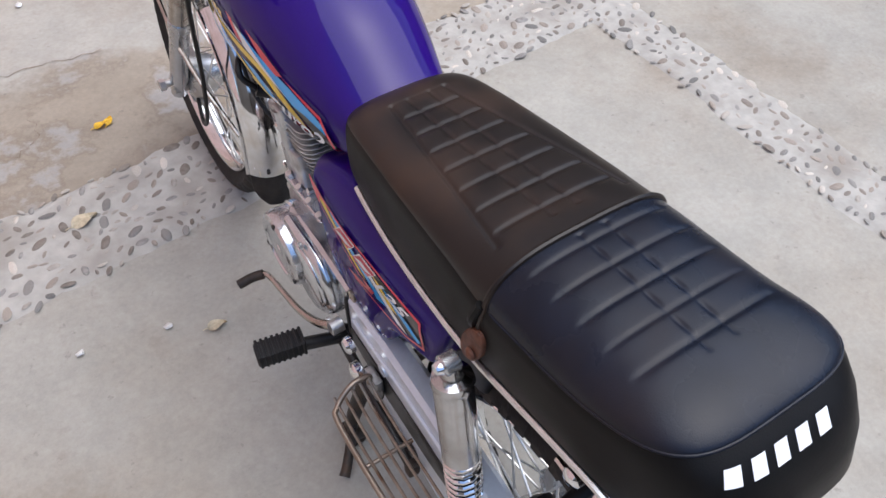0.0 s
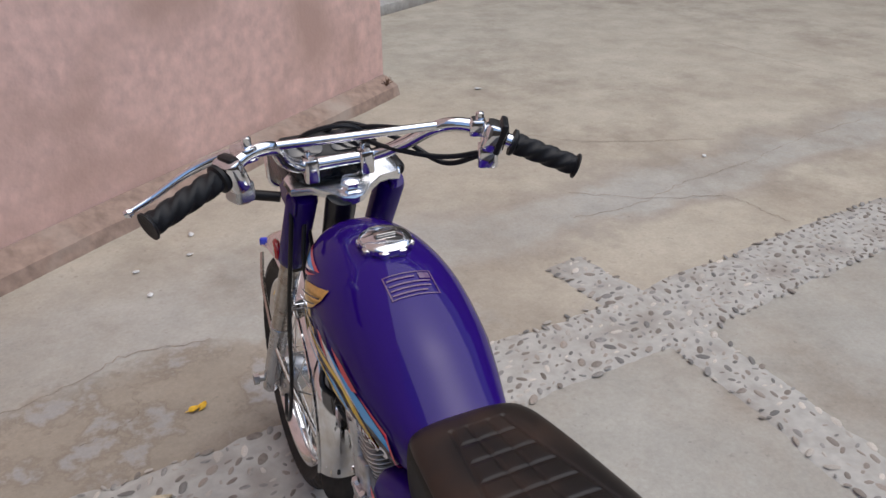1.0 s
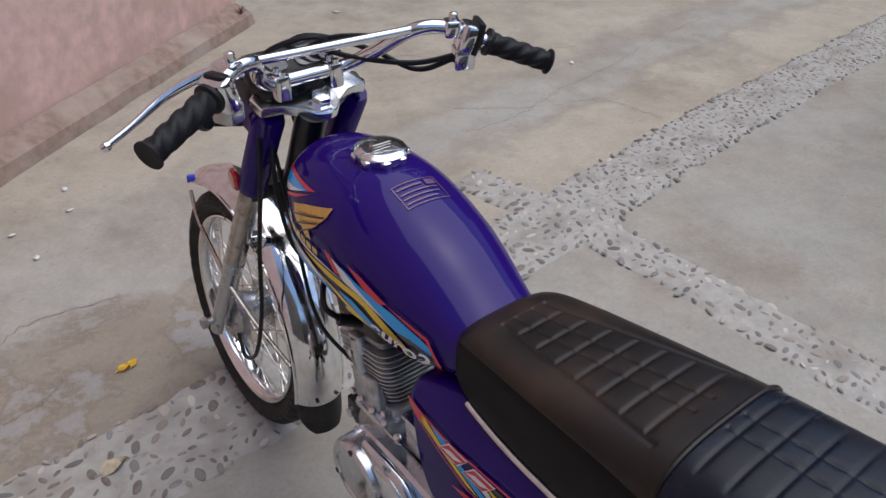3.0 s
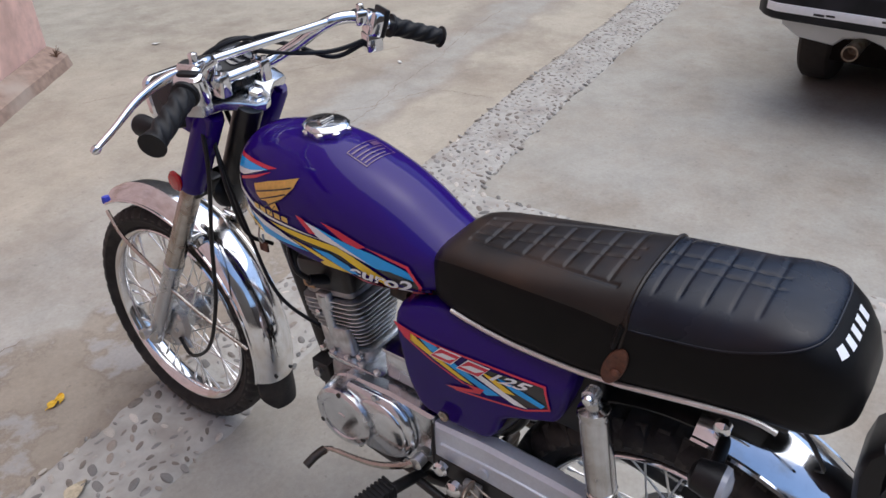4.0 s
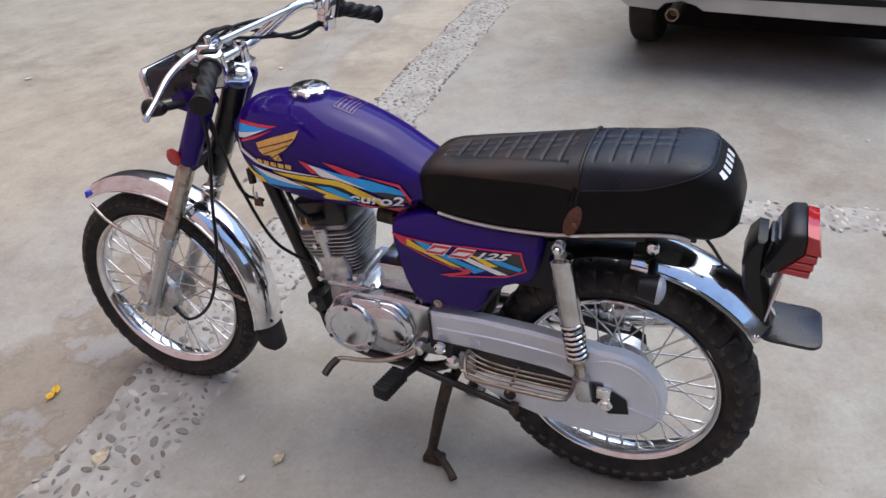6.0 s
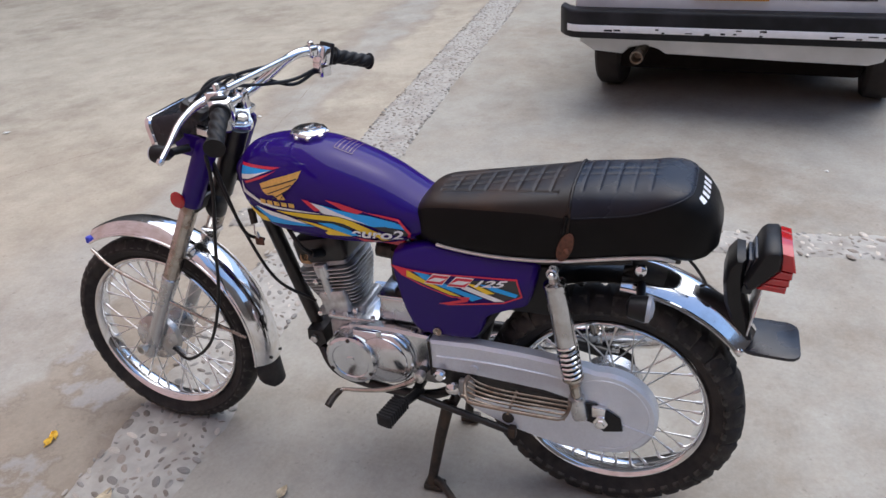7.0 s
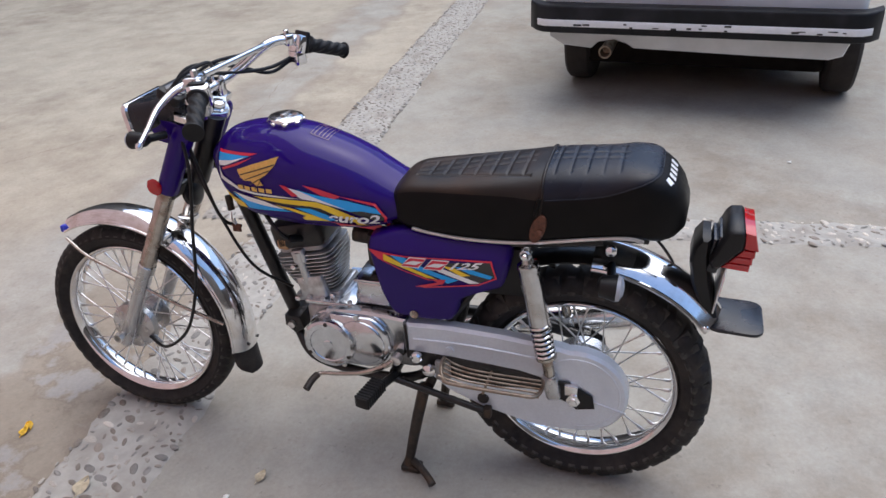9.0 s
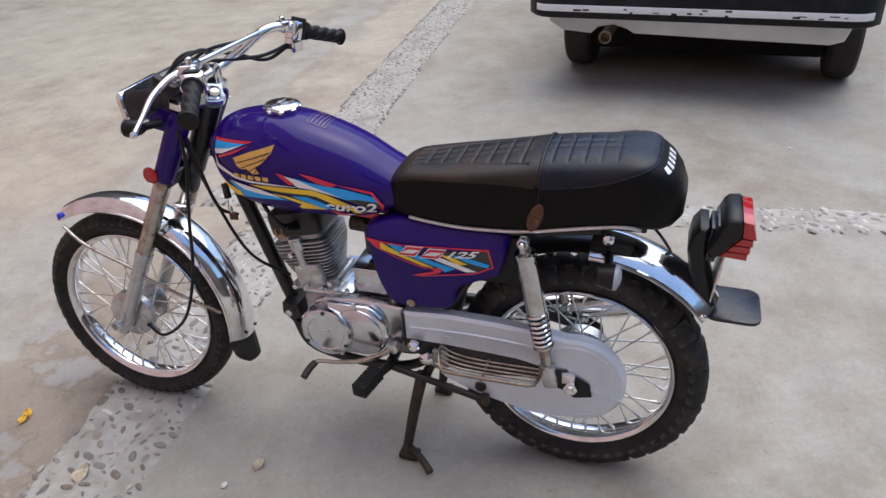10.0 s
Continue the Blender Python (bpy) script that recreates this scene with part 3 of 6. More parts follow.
cover = part("side_cover", cover_shape(), PURPLE, bike, "glossy purple side cover with striped decals", 60)
part("side_cover", mirror(cover_shape()), PURPLE, bike, "glossy purple side cover", 60)
for k, (c, poly) in enumerate(COVER_DECALS):
    part("decal", draped(poly, cover_x, 0.0012 + 0.0003 * k, 0.012), DECAL[c], cover, c + " stripe decal", 0)
for k in range(2):
    y = 0.397 - 0.051 * k
    for g, mt_, o in ((0.0020, WHITE, 0.0044), (0.0, RED, 0.0050), (-0.0060, WHITE, 0.0056)):
        part("decal_bar", draped([(y + g, 0.579 - g), (y - 0.038 - g * 0.6, 0.580 - g), (y - 0.057 - g, 0.602 + g), (y - 0.021 + g * 0.6, 0.601 + g)], cover_x, o, 0.012), mt_, cover, "", 0)
part("lettering", lettering("125", 0.296, 0.208, 0.584, 0.0235, cover_x, 0.005, 0.5, 0.006), WHITE, cover, "white lettering", 0)
part("cover_bolt", lathe([(0, 0.010), (0.003, 0.010), (0.004, 0.007), (0.002, 0.004), (0.002, 0)], (-0.1065, 0.379, 0.452), (-1, 0, 0), 20), CHROME_DULL, cover, "steel bolt and washer")

# wheels


def tyre_shape(c, R, Rf, hw, lug, teeth):
    n, k = teeth * 4, 20
    rings = []
    for i in range(n):
        a = 2 * math.pi * i / n
        ring = []
        for j in range(k):
            b = 2 * math.pi * j / k
            x = hw * math.copysign(abs(math.cos(b)) ** 0.75, math.cos(b))
            r = (R + Rf) / 2 + (R - Rf) / 2 * math.copysign(abs(math.sin(b)) ** 0.8, math.sin(b))
            if math.sin(b) < 0:
                x *= 0.78
            s = math.sin(b)
            if s > 0.05:
                side = (i + (2 if math.cos(b) > 0 else 0)) % 4
                gap = side == 0
                mid = abs(math.cos(b)) < 0.25
                if gap and not mid:
                    r -= lug
                    x *= 0.94
                if mid and (i % 8 == 4):
                    r -= lug * 0.7
            ring.append((c[0] + x, c[1] + r * math.cos(a), c[2] + r * math.sin(a)))
        rings.append(ring)
    return loft(rings, loop=True)


def wheel(name, c, R, Rf, hw, rim_w, lug, teeth, hub, label):
    half = [(rim_w, Rf + 0.001), (rim_w + 0.0015, Rf - 0.001), (rim_w + 0.0005, Rf - 0.004), (rim_w - 0.003, Rf - 0.0075), (rim_w - 0.006, Rf - 0.0105), (rim_w * 0.62, Rf - 0.0130), (rim_w * 0.40, Rf - 0.0155)]
    prof = half + [(0, Rf - 0.0165)] + [(-x, r) for x, r in half[::-1]] + [(-rim_w + 0.004, Rf + 0.003), (-rim_w * 0.4, Rf - 0.008), (rim_w * 0.4, Rf - 0.008), (rim_w - 0.004, Rf + 0.003)]
    w = part(name, lathe(prof, c, (1, 0, 0), 96, loop=True), CHROME, bike, label)
    part("tyre", tyre_shape(c, R, Rf - 0.002, hw, lug, teeth), RUBBER, w, "dusty black tyre with block tread", 30)
    part("hub", lathe(hub, c, (1, 0, 0), 48), SATIN, w, "satin alloy drum hub")
    for s in (-1, 1):
        for d in (-1, 1):
            flange = 0.052
            a = radians(-d * 42)
            p0 = vec((s * 0.030, flange * math.cos(a), flange * math.sin(a)))
            p1 = vec((s * 0.004, Rf - 0.017, 0))
            me = make_mesh("spoke", merge(rod(p0, p1, 0.0019, 6), rod(p1 + (p0 - p1) * 0.08, p1, 0.0036, 6)), TRIM)
            for q in range(9):
                ob = new("spoke", me)
                ob.parent = w
                ob.matrix_basis = Matrix.Translation(c) @ Matrix.Rotation(radians(40 * q + 10 * (s + 1) + 5 * (d + 1) + 3), 4, "X")
    return w


front_hub = [(-0.062, 0.0), (-0.062, 0.020), (-0.058, 0.050), (-0.050, 0.064), (-0.034, 0.066), (-0.033, 0.056), (0.010, 0.034), (0.028, 0.034), (0.030, 0.056), (0.034, 0.056), (0.035, 0.026), (0.060, 0.018), (0.060, 0)]
rear_hub = [(-0.055, 0.0), (-0.055, 0.055), (-0.030, 0.060), (-0.028, 0.040), (0.020, 0.042), (0.028, 0.070), (0.058, 0.070), (0.066, 0.060), (0.068, 0.020), (0.075, 0.0)]
fw = wheel("front_wheel", FC, 0.277, 0.222, 0.036, 0.026, 0.0016, 46, front_hub, "spoked front wheel with chrome rim")
rw = wheel("rear_wheel", RC, 0.286, 0.215, 0.046, 0.030, 0.0085, 36, rear_hub, "spoked rear wheel with chrome rim")


def tread(w, c, a, b, lift, length, n):
    """Shoulder blocks of a tyre, one by one round both its sides."""
    for s in (-1, 1):
        p, q = vec((s * a[0], a[1])), vec((s * b[0], b[1]))
        t = (q - p) / np.linalg.norm(q - p)
        nrm = vec((s * abs(t[1]), abs(t[0])))
        outline = [p - nrm * 0.004, q - nrm * 0.004, q + nrm * lift * 0.6, q - t * 0.003 + nrm * lift, p + t * 0.003 + nrm * lift, p + nrm * lift * 0.6]
        me = make_mesh("tread_block", loft([[(u[0], u[1], z) for u in outline] for z in (-length / 2, length / 2)]), TREAD)
        for k in range(n):
            ob = new("tread_block", me)
            ob.parent = w
            ob.matrix_basis = Matrix.Translation(c) @ Matrix.Rotation(2 * math.pi * (k + 0.25 * s) / n, 4, "X")


tread(rw, RC, (0.024, 0.2825), (0.0455, 0.245), 0.0045, 0.0165, 50)
tread(fw, FC, (0.021, 0.2735), (0.0345, 0.253), 0.0026, 0.012, 64)
for k in range(6):
    a = 2 * math.pi * k / 6
    part("hub_bolt", lathe([(0, 0.006), (0.005, 0.006), (0.006, 0.0)], FC + vec((-0.056, 0.046 * math.cos(a), 0.046 * math.sin(a))), (-1, 0, 0), 6), TRIM, fw)
part("front_axle", merge(rod(FC + vec((-0.118, 0, 0)), FC + vec((0.115, 0, 0)), 0.008), lathe([(0, 0.013), (0.012, 0.013)], FC + vec((-0.118, 0, 0)), (1, 0, 0), 6)), TRIM, fw)
part("brake_arm", plate([(1.150, 0.255), (1.165, 0.250), (1.135, 0.215), (1.118, 0.222)], -0.068, -0.074), ALLOY, fw)

# fork
UP = vec((0.070, -0.446, 0.892))
LEAN = Matrix.Translation(FC) @ Matrix.Rotation(radians(4), 4, "Y") @ Matrix.Translation(-FC)
fw.matrix_basis = LEAN
for s in (-1, 1):
    x = vec((s * 0.078, 0, 0))
    A = lambda q: FORK + x + UP * q
    leg = part("fork_leg", lathe([(-0.035, 0.010), (-0.032, 0.017), (0.02, 0.0195), (0.05, 0.019), (0.215, 0.0195), (0.225, 0.0215), (0.242, 0.0215), (0.246, 0.017)], A(0), UP, 28), SATIN, bike, "satin grey fork leg")
    part("axle_lug", lathe([(0, 0.018), (s * 0.030, 0.018)], FORK + x - vec((s * 0.015, 0, 0)), (1, 0, 0), 20), SATIN, leg)
    part("fork_sleeve", lathe([(0.244, 0.0165), (0.246, 0.0205), (0.46, 0.0205), (0.47, 0.019)], A(0), UP, 28), CHROME_DULL, leg, "bright sleeve over the fork tube")
    part("fork_shroud", lathe([(0.472, 0.024), (0.475, 0.026), (0.49, 0.0255), (0.645, 0.0265), (0.655, 0.023)], A(0), UP, 28), PURPLE, leg, "purple fork shroud")
    part("fork_cap", lathe([(0.665, 0.015), (0.678, 0.015), (0.681, 0.011), (0.682, 0.0)], A(0), UP, 6), CHROME, leg)
    part("lower_yoke", rbox(A(0.462) - vec((s * 0.045, 0, 0)), (0.11, 0.045, 0.026), 0.010), BLACK, leg)
    ref = part("reflector", lathe([(0, 0.016), (0.004, 0.0205), (0.008, 0.0205), (0.012, 0.016), (0.013, 0)], A(0.487) + vec((s * 0.018, 0.022, 0.004)), (s, 0.10, 0), 26), RED_LENS, leg, "round red reflector")
    part("ear", plate([(0.880, 0.845), (0.955, 0.865), (0.985, 0.845), (0.975, 0.812), (0.915, 0.80), (0.895, 0.81)], s * 0.082 + 0.012, s * 0.088 + 0.012), PURPLE, leg, "purple headlamp bracket")
    ip = vec((s * 0.136 - 0.004, 0.976, 0.838))
    ind = part("indicator", lathe([(-0.034, 0.0), (-0.034, 0.009), (-0.024, 0.015), (0.008, 0.0195), (0.010, 0.0195)], ip, (0, 1, -0.1), 24), BLACK_PLASTIC, leg, "black turn signal")
    part("lens", lathe([(0.0095, 0.019), (0.015, 0.0175), (0.020, 0.010), (0.022, 0.0)], ip, (0, 1, -0.1), 24), CLEAR_LENS, ind)
    part("stalk", rod(ip + vec((0, -0.012, 0)), (s * 0.085, 0.940, 0.832), 0.009), BLACK_PLASTIC, ind)

yoke = [(0.113, 0.012), (0.108, -0.018), (0.070, -0.022), (0.040, -0.040), (0.020, -0.058), (0.0, -0.063), (-0.020, -0.058), (-0.040, -0.040), (-0.070, -0.022), (-0.108, -0.018), (-0.113, 0.012), (-0.09, 0.030), (-0.05, 0.026), (0.05, 0.026), (0.09, 0.030)]
m = Matrix.Translation((0.014, 0.898, 0.868)) @ Matrix.Rotation(radians(18), 4, "X")
yk = part("top_yoke", xf(loft([[(0.86 * x * k, y * k, z) for x, y in yoke] for z, k in ((-0.009, 0.97), (-0.007, 1), (0.006, 1), (0.008, 0.97))]), m), YOKE_ALLOY, bike, "polished alloy top yoke")
part("stem_nut", lathe([(0, 0.021), (0.002, 0.022), (0.003, 0.016), (0.016, 0.016), (0.018, 0.012), (0.019, 0)], m @ Vector((0, -0.036, 0.008)), m.to_3x3() @ Vector((0, 0, 1)), 6), CHROME, yk)
part("steering_head", rod((0, 0.862, 0.855), (0, 0.945, 0.69), 0.026, 20), BLACK, bike, "black steering head tube")

# handlebar
BAR = [(-0.298, 0.704, 0.938), (-0.205, 0.750, 0.964), (-0.158, 0.774, 0.982), (-0.118, 0.793, 0.978), (-0.094, 0.840, 0.938), (-0.066, 0.868, 0.912), (-0.03, 0.872, 0.909), (0.03, 0.872, 0.909), (0.066, 0.866, 0.912), (0.104, 0.838, 0.934), (0.140, 0.791, 0.971), (0.180, 0.765, 0.976), (0.226, 0.736, 0.957), (0.320, 0.684, 0.919)]
bar = part("handlebar", tube(BAR, 0.011, 16, 6), CHROME, bike, "chrome handlebar with cross brace")
part("cross_brace", rod((-0.118, 0.792, 0.981), (0.142, 0.789, 0.974), 0.0068), CHROME, bar)
for s in (-1, 1):
    part("bar_clamp", rbox((s * 0.046, 0.872, 0.902), (0.024, 0.032, 0.040), 0.006), CHROME, bar)
    for d in (-0.011, 0.011):
        part("clamp_bolt", lathe([(0, 0.005), (0.007, 0.005), (0.008, 0)], (s * 0.046, 0.872 + d, 0.921), (0, 0, 1), 12), CHROME, bar)


def grip(a, b):
    a, b = vec(a), vec(b)
    t = (b - a) / np.linalg.norm(b - a)
    u = np.cross(t, (0, 0, 1))
    u /= np.linalg.norm(u)
    w = np.cross(t, u)
    rings = []
    L = np.linalg.norm(b - a)
    for i in range(46):
        q = i / 45
        r0 = 0.0165 - 0.0012 * q
        if q < 0.05:
            r0 = 0.021
        if q > 0.965:
            r0 = 0.020
        ring = []
        for j in range(32):
            an = 2 * math.pi * j / 32
            r = r0
            if 0.07 < q < 0.95:
                r += 0.0012 * math.copysign(1, math.sin(an * 4 + q * 26)) * min(1, abs(math.sin(an * 4 + q * 26)) * 3)
            ring.append(a + t * L * q + r * (math.cos(an) * u + math.sin(an) * w))
        rings.append(ring)
    rings.append([b + 0.5 * (p - b) - t * 0.001 for p in rings[-1]])
    return loft(rings)


part("grip", grip((-0.201, 0.751, 0.964), (-0.306, 0.700, 0.936)), GRIP, bar, "black rubber grip with spiral ribs", 25)
part("grip", grip((0.237, 0.729, 0.952), (0.328, 0.680, 0.914)), GRIP, bar, "black rubber grip with spiral ribs", 25)
sw = part("switch_housing", rbox((-0.185, 0.757, 0.964), (0.030, 0.046, 0.048), 0.012, Matrix.Rotation(radians(24), 4, "Z") @ Matrix.Rotation(radians(-18), 4, "Y")), CHROME, bar, "polished switch housing")
part("switch_block", rbox((-0.187, 0.757, 0.978), (0.018, 0.034, 0.026), 0.006, Matrix.Rotation(radians(24), 4, "Z")), BLACK_PLASTIC, sw)
part("lower_block", rbox((-0.176, 0.764, 0.935), (0.032, 0.036, 0.030), 0.008, Matrix.Rotation(radians(24), 4, "Z")), SATIN, sw)
part("lever_perch", rbox((-0.160, 0.783, 0.982), (0.028, 0.038, 0.022), 0.007, Matrix.Rotation(radians(24), 4, "Z")), CHROME, bar)
part("perch_knob", lathe([(0, 0.007), (0.014, 0.007), (0.016, 0.004), (0.0165, 0)], (-0.156, 0.780, 0.990), (0, 0.1, 1), 12), CHROME, bar)
lv = tube([(-0.160, 0.800, 0.976), (-0.190, 0.815, 0.968), (-0.235, 0.823, 0.950), (-0.285, 0.818, 0.925), (-0.322, 0.812, 0.910)], [0.009, 0.008, 0.0065, 0.005, 0.005], 12, 6)
part("clutch_lever", merge(lv, lathe([(-0.008, 0), (-0.006, 0.005), (0, 0.0075), (0.006, 0.005), (0.008, 0)], (-0.324, 0.8115, 0.909), (1, 0, 0.3), 14)), CHROME, bar, "chrome clutch lever")
sr_ = part("throttle_housing", rbox((0.214, 0.742, 0.960), (0.036, 0.046, 0.044), 0.011, Matrix.Rotation(radians(-26), 4, "Z") @ Matrix.Rotation(radians(18), 4, "Y")), CHROME, bar, "polished throttle housing")
part("throttle_band", rbox((0.222, 0.738, 0.962), (0.011, 0.050, 0.050), 0.010, Matrix.Rotation(radians(-26), 4, "Z") @ Matrix.Rotation(radians(18), 4, "Y")), BLACK_PLASTIC, sr_)
part("throttle_box", rbox((0.205, 0.745, 0.930), (0.032, 0.034, 0.034), 0.006, Matrix.Rotation(radians(-26), 4, "Z")), CHROME, sr_)
part("brake_perch", rbox((0.193, 0.759, 0.974), (0.026, 0.030, 0.026), 0.007, Matrix.Rotation(radians(-26), 4, "Z")), CHROME, bar)
part("perch_knob", lathe([(0, 0.007), (0.014, 0.007), (0.016, 0.004), (0.0165, 0)], (0.199, 0.762, 0.980), (0, 0.1, 1), 12), CHROME, bar)
for path, r in (([(-0.165, 0.79, 0.965), (-0.13, 0.86, 0.955), (-0.06, 0.93, 0.90), (-0.045, 0.92, 0.76), (-0.05, 0.87, 0.62), (-0.06, 0.80, 0.50), (-0.03, 0.72, 0.43)], 0.0038),
                ([(0.210, 0.750, 0.934), (0.150, 0.795, 0.918), (0.08, 0.85, 0.925), (0.03, 0.92, 0.93), (0.0, 0.94, 0.88), (0.0, 0.90, 0.76), (0.0, 0.80, 0.66)], 0.0045),
                ([(0.202, 0.758, 0.926), (0.155, 0.80, 0.905), (0.10, 0.86, 0.935), (0.02, 0.925, 0.95), (-0.03, 0.95, 0.88), (-0.05, 0.96, 0.74)], 0.0045),
                ([(0.170, 0.772, 0.972), (0.115, 0.820, 0.962), (0.05, 0.880, 0.955), (0.0, 0.915, 0.925)], 0.0042),
                ([(0.07, 0.89, 0.925), (0.02, 0.87, 0.965), (-0.04, 0.90, 0.95), (-0.075, 0.94, 0.90)], 0.0045),
                ([(-0.06, 0.93, 0.90), (-0.085, 0.90, 0.76), (-0.098, 0.92, 0.60), (-0.102, 0.945, 0.45), (-0.104, 1.00, 0.31), (-0.095, 1.09, 0.232), (-0.080, 1.15, 0.245)], 0.0042),
                ([(-0.055, 0.91, 0.80), (-0.07, 0.88, 0.72), (-0.06, 0.86, 0.62), (-0.02, 0.84, 0.58)], 0.0040)):
    part("cable", tube(path, r, 8, 8), BLACK_PLASTIC, bar, "black control cable")

# headlamp and meter
hl_rings = []
for y, w, h, z in ((0.893, 0.10, 0.040, 0.884), (0.900, 0.120, 0.056, 0.882), (0.94, 0.138, 0.068, 0.874), (1.02, 0.150, 0.074, 0.857), (1.030, 0.150, 0.074, 0.855)):
    hl_rings.append([(x - 0.006, y + 0.12 * (zz), z + zz) for x, zz in rrect(w, h, 0.018)])
hl = part("headlamp", loft(hl_rings), FLAP_RUBBER, bike, "black square headlamp with chrome rim", 45)
part("rim", loft([[(x - 0.006, y + 0.12 * zz, 0.852 + zz) for x, zz in rrect(w, h, 0.018)] for y, w, h in ((1.026, 0.152, 0.076), (1.030, 0.159, 0.081), (1.040, 0.159, 0.081), (1.044, 0.151, 0.075), (1.042, 0.140, 0.066))]), CHROME, hl, "chrome rim")
part("glass", loft([[(x - 0.006, y + 0.12 * zz, 0.852 + zz) for x, zz in rrect(w, h, 0.016)] for y, w, h in ((1.038, 0.143, 0.069), (1.048, 0.134, 0.060), (1.052, 0.08, 0.04))]), CLEAR_LENS, hl)
mm = Matrix.Rotation(radians(28), 4, "X")
meter = part("speedometer", rbox((-0.008, 0.918, 0.914), (0.150, 0.060, 0.026), 0.012, mm), BLACK_PLASTIC, bike, "black instrument pod")
DIAL = material("dial_face", (0.03, 0.03, 0.035), 0.12, 0, 0.5, 0.1)
for x in (-0.044, 0.028):
    part("dial", rbox((x, 0.911, 0.9255), (0.058, 0.042, 0.004), 0.012, mm), DIAL, meter)
part("meter_bracket", rbox((0, 0.892, 0.902), (0.12, 0.025, 0.010), 0.004, mm), CHROME, meter)
part("horn", lathe([(0, 0.02), (0.01, 0.035), (0.02, 0.036), (0.024, 0.02), (0.025, 0)], (0, 0.955, 0.655), (0, 1, -0.2), 24), BLACK, bike, "round black horn")

# mudguards


def guard(c, R, a0, a1, hw, n, thick=0.002, roll=0.022, bow=2.6):
    rings = []
    m = 14
    for i in range(n + 1):
        a = radians(a0 + (a1 - a0) * i / n)
        outer, inner = [], []
        for j in range(m + 1):
            x = -hw + 2 * hw * j / m
            d = roll * abs(x / hw) ** bow
            for lst, rr in ((outer, R - d), (inner, R - d - thick)):
                lst.append((c[0] + x, c[1] + rr * math.cos(a), c[2] + rr * math.sin(a)))
        rings.append(outer + inner[::-1])
    return loft(rings)


fg = part("front_mudguard", guard(FC, 0.331, 61, 187, 0.054, 60, 0.002, 0.030), CHROME, bike, "chrome front mudguard")
fg.matrix_basis = LEAN
for s in (-1, 1):
    part("guard_edge", tube([(s * 0.054 + FC[0], FC[1] + 0.301 * math.cos(a), FC[2] + 0.301 * math.sin(a)) for a in np.radians(np.linspace(61, 187, 40))], 0.0032, 6, 1), CHROME, fg)
flap = []
for i in range(13):
    u = i / 12
    wd = 0.049 * (1 - max(0, (u - 0.45) / 0.55) ** 3 * 0.42)
    cy, cz = FC[1] - 0.3255 - 0.012 * u, FC[2] - 0.022 - 0.088 * u
    out_, inn = [], []
    for j in range(15):
        x = -wd + 2 * wd * j / 14
        dr = 0.030 * abs(x / 0.050) ** 2.2
        for lst, k in ((out_, 0.0), (inn, 0.006)):
            lst.append((FC[0] + x, cy + k + dr, cz))
    flap.append(out_ + inn[::-1])
part("mud_flap", loft(flap), RUBBER, fg, "black rubber mud flap")
for s in (-1, 1):
    part("flap_bolt", lathe([(0, 0.004), (0.003, 0.004), (0.004, 0)], (FC[0] + s * 0.022, FC[1] + 0.329 * math.cos(radians(184)), FC[2] + 0.329 * math.sin(radians(184))), (0, -0.97, -0.1), 10), BLACK, fg)
part("tip_bead", rbox((-0.070, 1.352, 0.533), (0.018, 0.012, 0.018), 0.005), BLUE_BEAD, fg, "small blue plastic tip")
for s in (-1, 1):
    part("stay", tube([(s * 0.098 - 0.01, 1.125, 0.428), (s * 0.078 - 0.015, 1.27, 0.470), (s * 0.056 - 0.02, 1.345, 0.508)], 0.0045, 8, 4), CHROME_DULL, fg)
    part("stay", tube([(s * 0.096 - 0.01, 1.10, 0.405), (s * 0.085 - 0.012, 1.02, 0.365), (s * 0.056 - 0.02, 0.915, 0.312)], 0.0045, 8, 4), CHROME_DULL, fg)
    part("guard_bracket", rbox((s * 0.062 - 0.014, 1.055, 0.545), (0.03, 0.05, 0.012), 0.004), CHROME, fg)
rg = part("rear_mudguard", guard(GC, 0.360, 93, 141, 0.066, 40, 0.002, 0.036, 1.9), CHROME, bike, "chrome rear mudguard")
for s in (-1, 1):
    part("guard_edge", tube([(GC[0] + s * 0.066, GC[1] + 0.324 * math.cos(a), GC[2] + 0.324 * math.sin(a)) for a in np.radians(np.linspace(93, 141, 30))], 0.0045, 6, 1), CHROME, rg)
    part("guard_bolt", lathe([(0, 0.007), (0.006, 0.007), (0.008, 0.003), (0.008, 0)], (s * 0.070, -0.236, 0.486), (s, 0, 0), 10), CHROME, rg)
part("inner_guard", guard(GC, 0.330, 35, 93, 0.040, 20, 0.003, 0.01), BLACK, rg, "black inner guard")
part("mud_flap", rbox((0.008, -0.293, 0.472), (0.128, 0.112, 0.009), 0.024, Matrix.Rotation(radians(2), 4, "X")), FLAP_RUBBER, rg, "black rubber flap")

# tail
BRACKET = [(-0.208, 0.676), (-0.194, 0.656), (-0.189, 0.620), (-0.196, 0.575), (-0.216, 0.525), (-0.239, 0.484), (-0.251, 0.474), (-0.257, 0.486), (-0.247, 0.530), (-0.232, 0.585), (-0.226, 0.630), (-0.224, 0.674)]
tb = part("tail_bracket", plate(BRACKET, -0.044, 0.044, 0.007), BLACK_PLASTIC, bike, "black tail lamp bracket", 45)
for y, z, w, h in ((-0.230, 0.652, 0.074, 0.044), (-0.239, 0.656, 0.086, 0.056)):
    part("bracket_collar", rbox((0, y, z), (w, 0.010, h), 0.004, Matrix.Rotation(radians(10), 4, "X")), FLAP_RUBBER, tb)
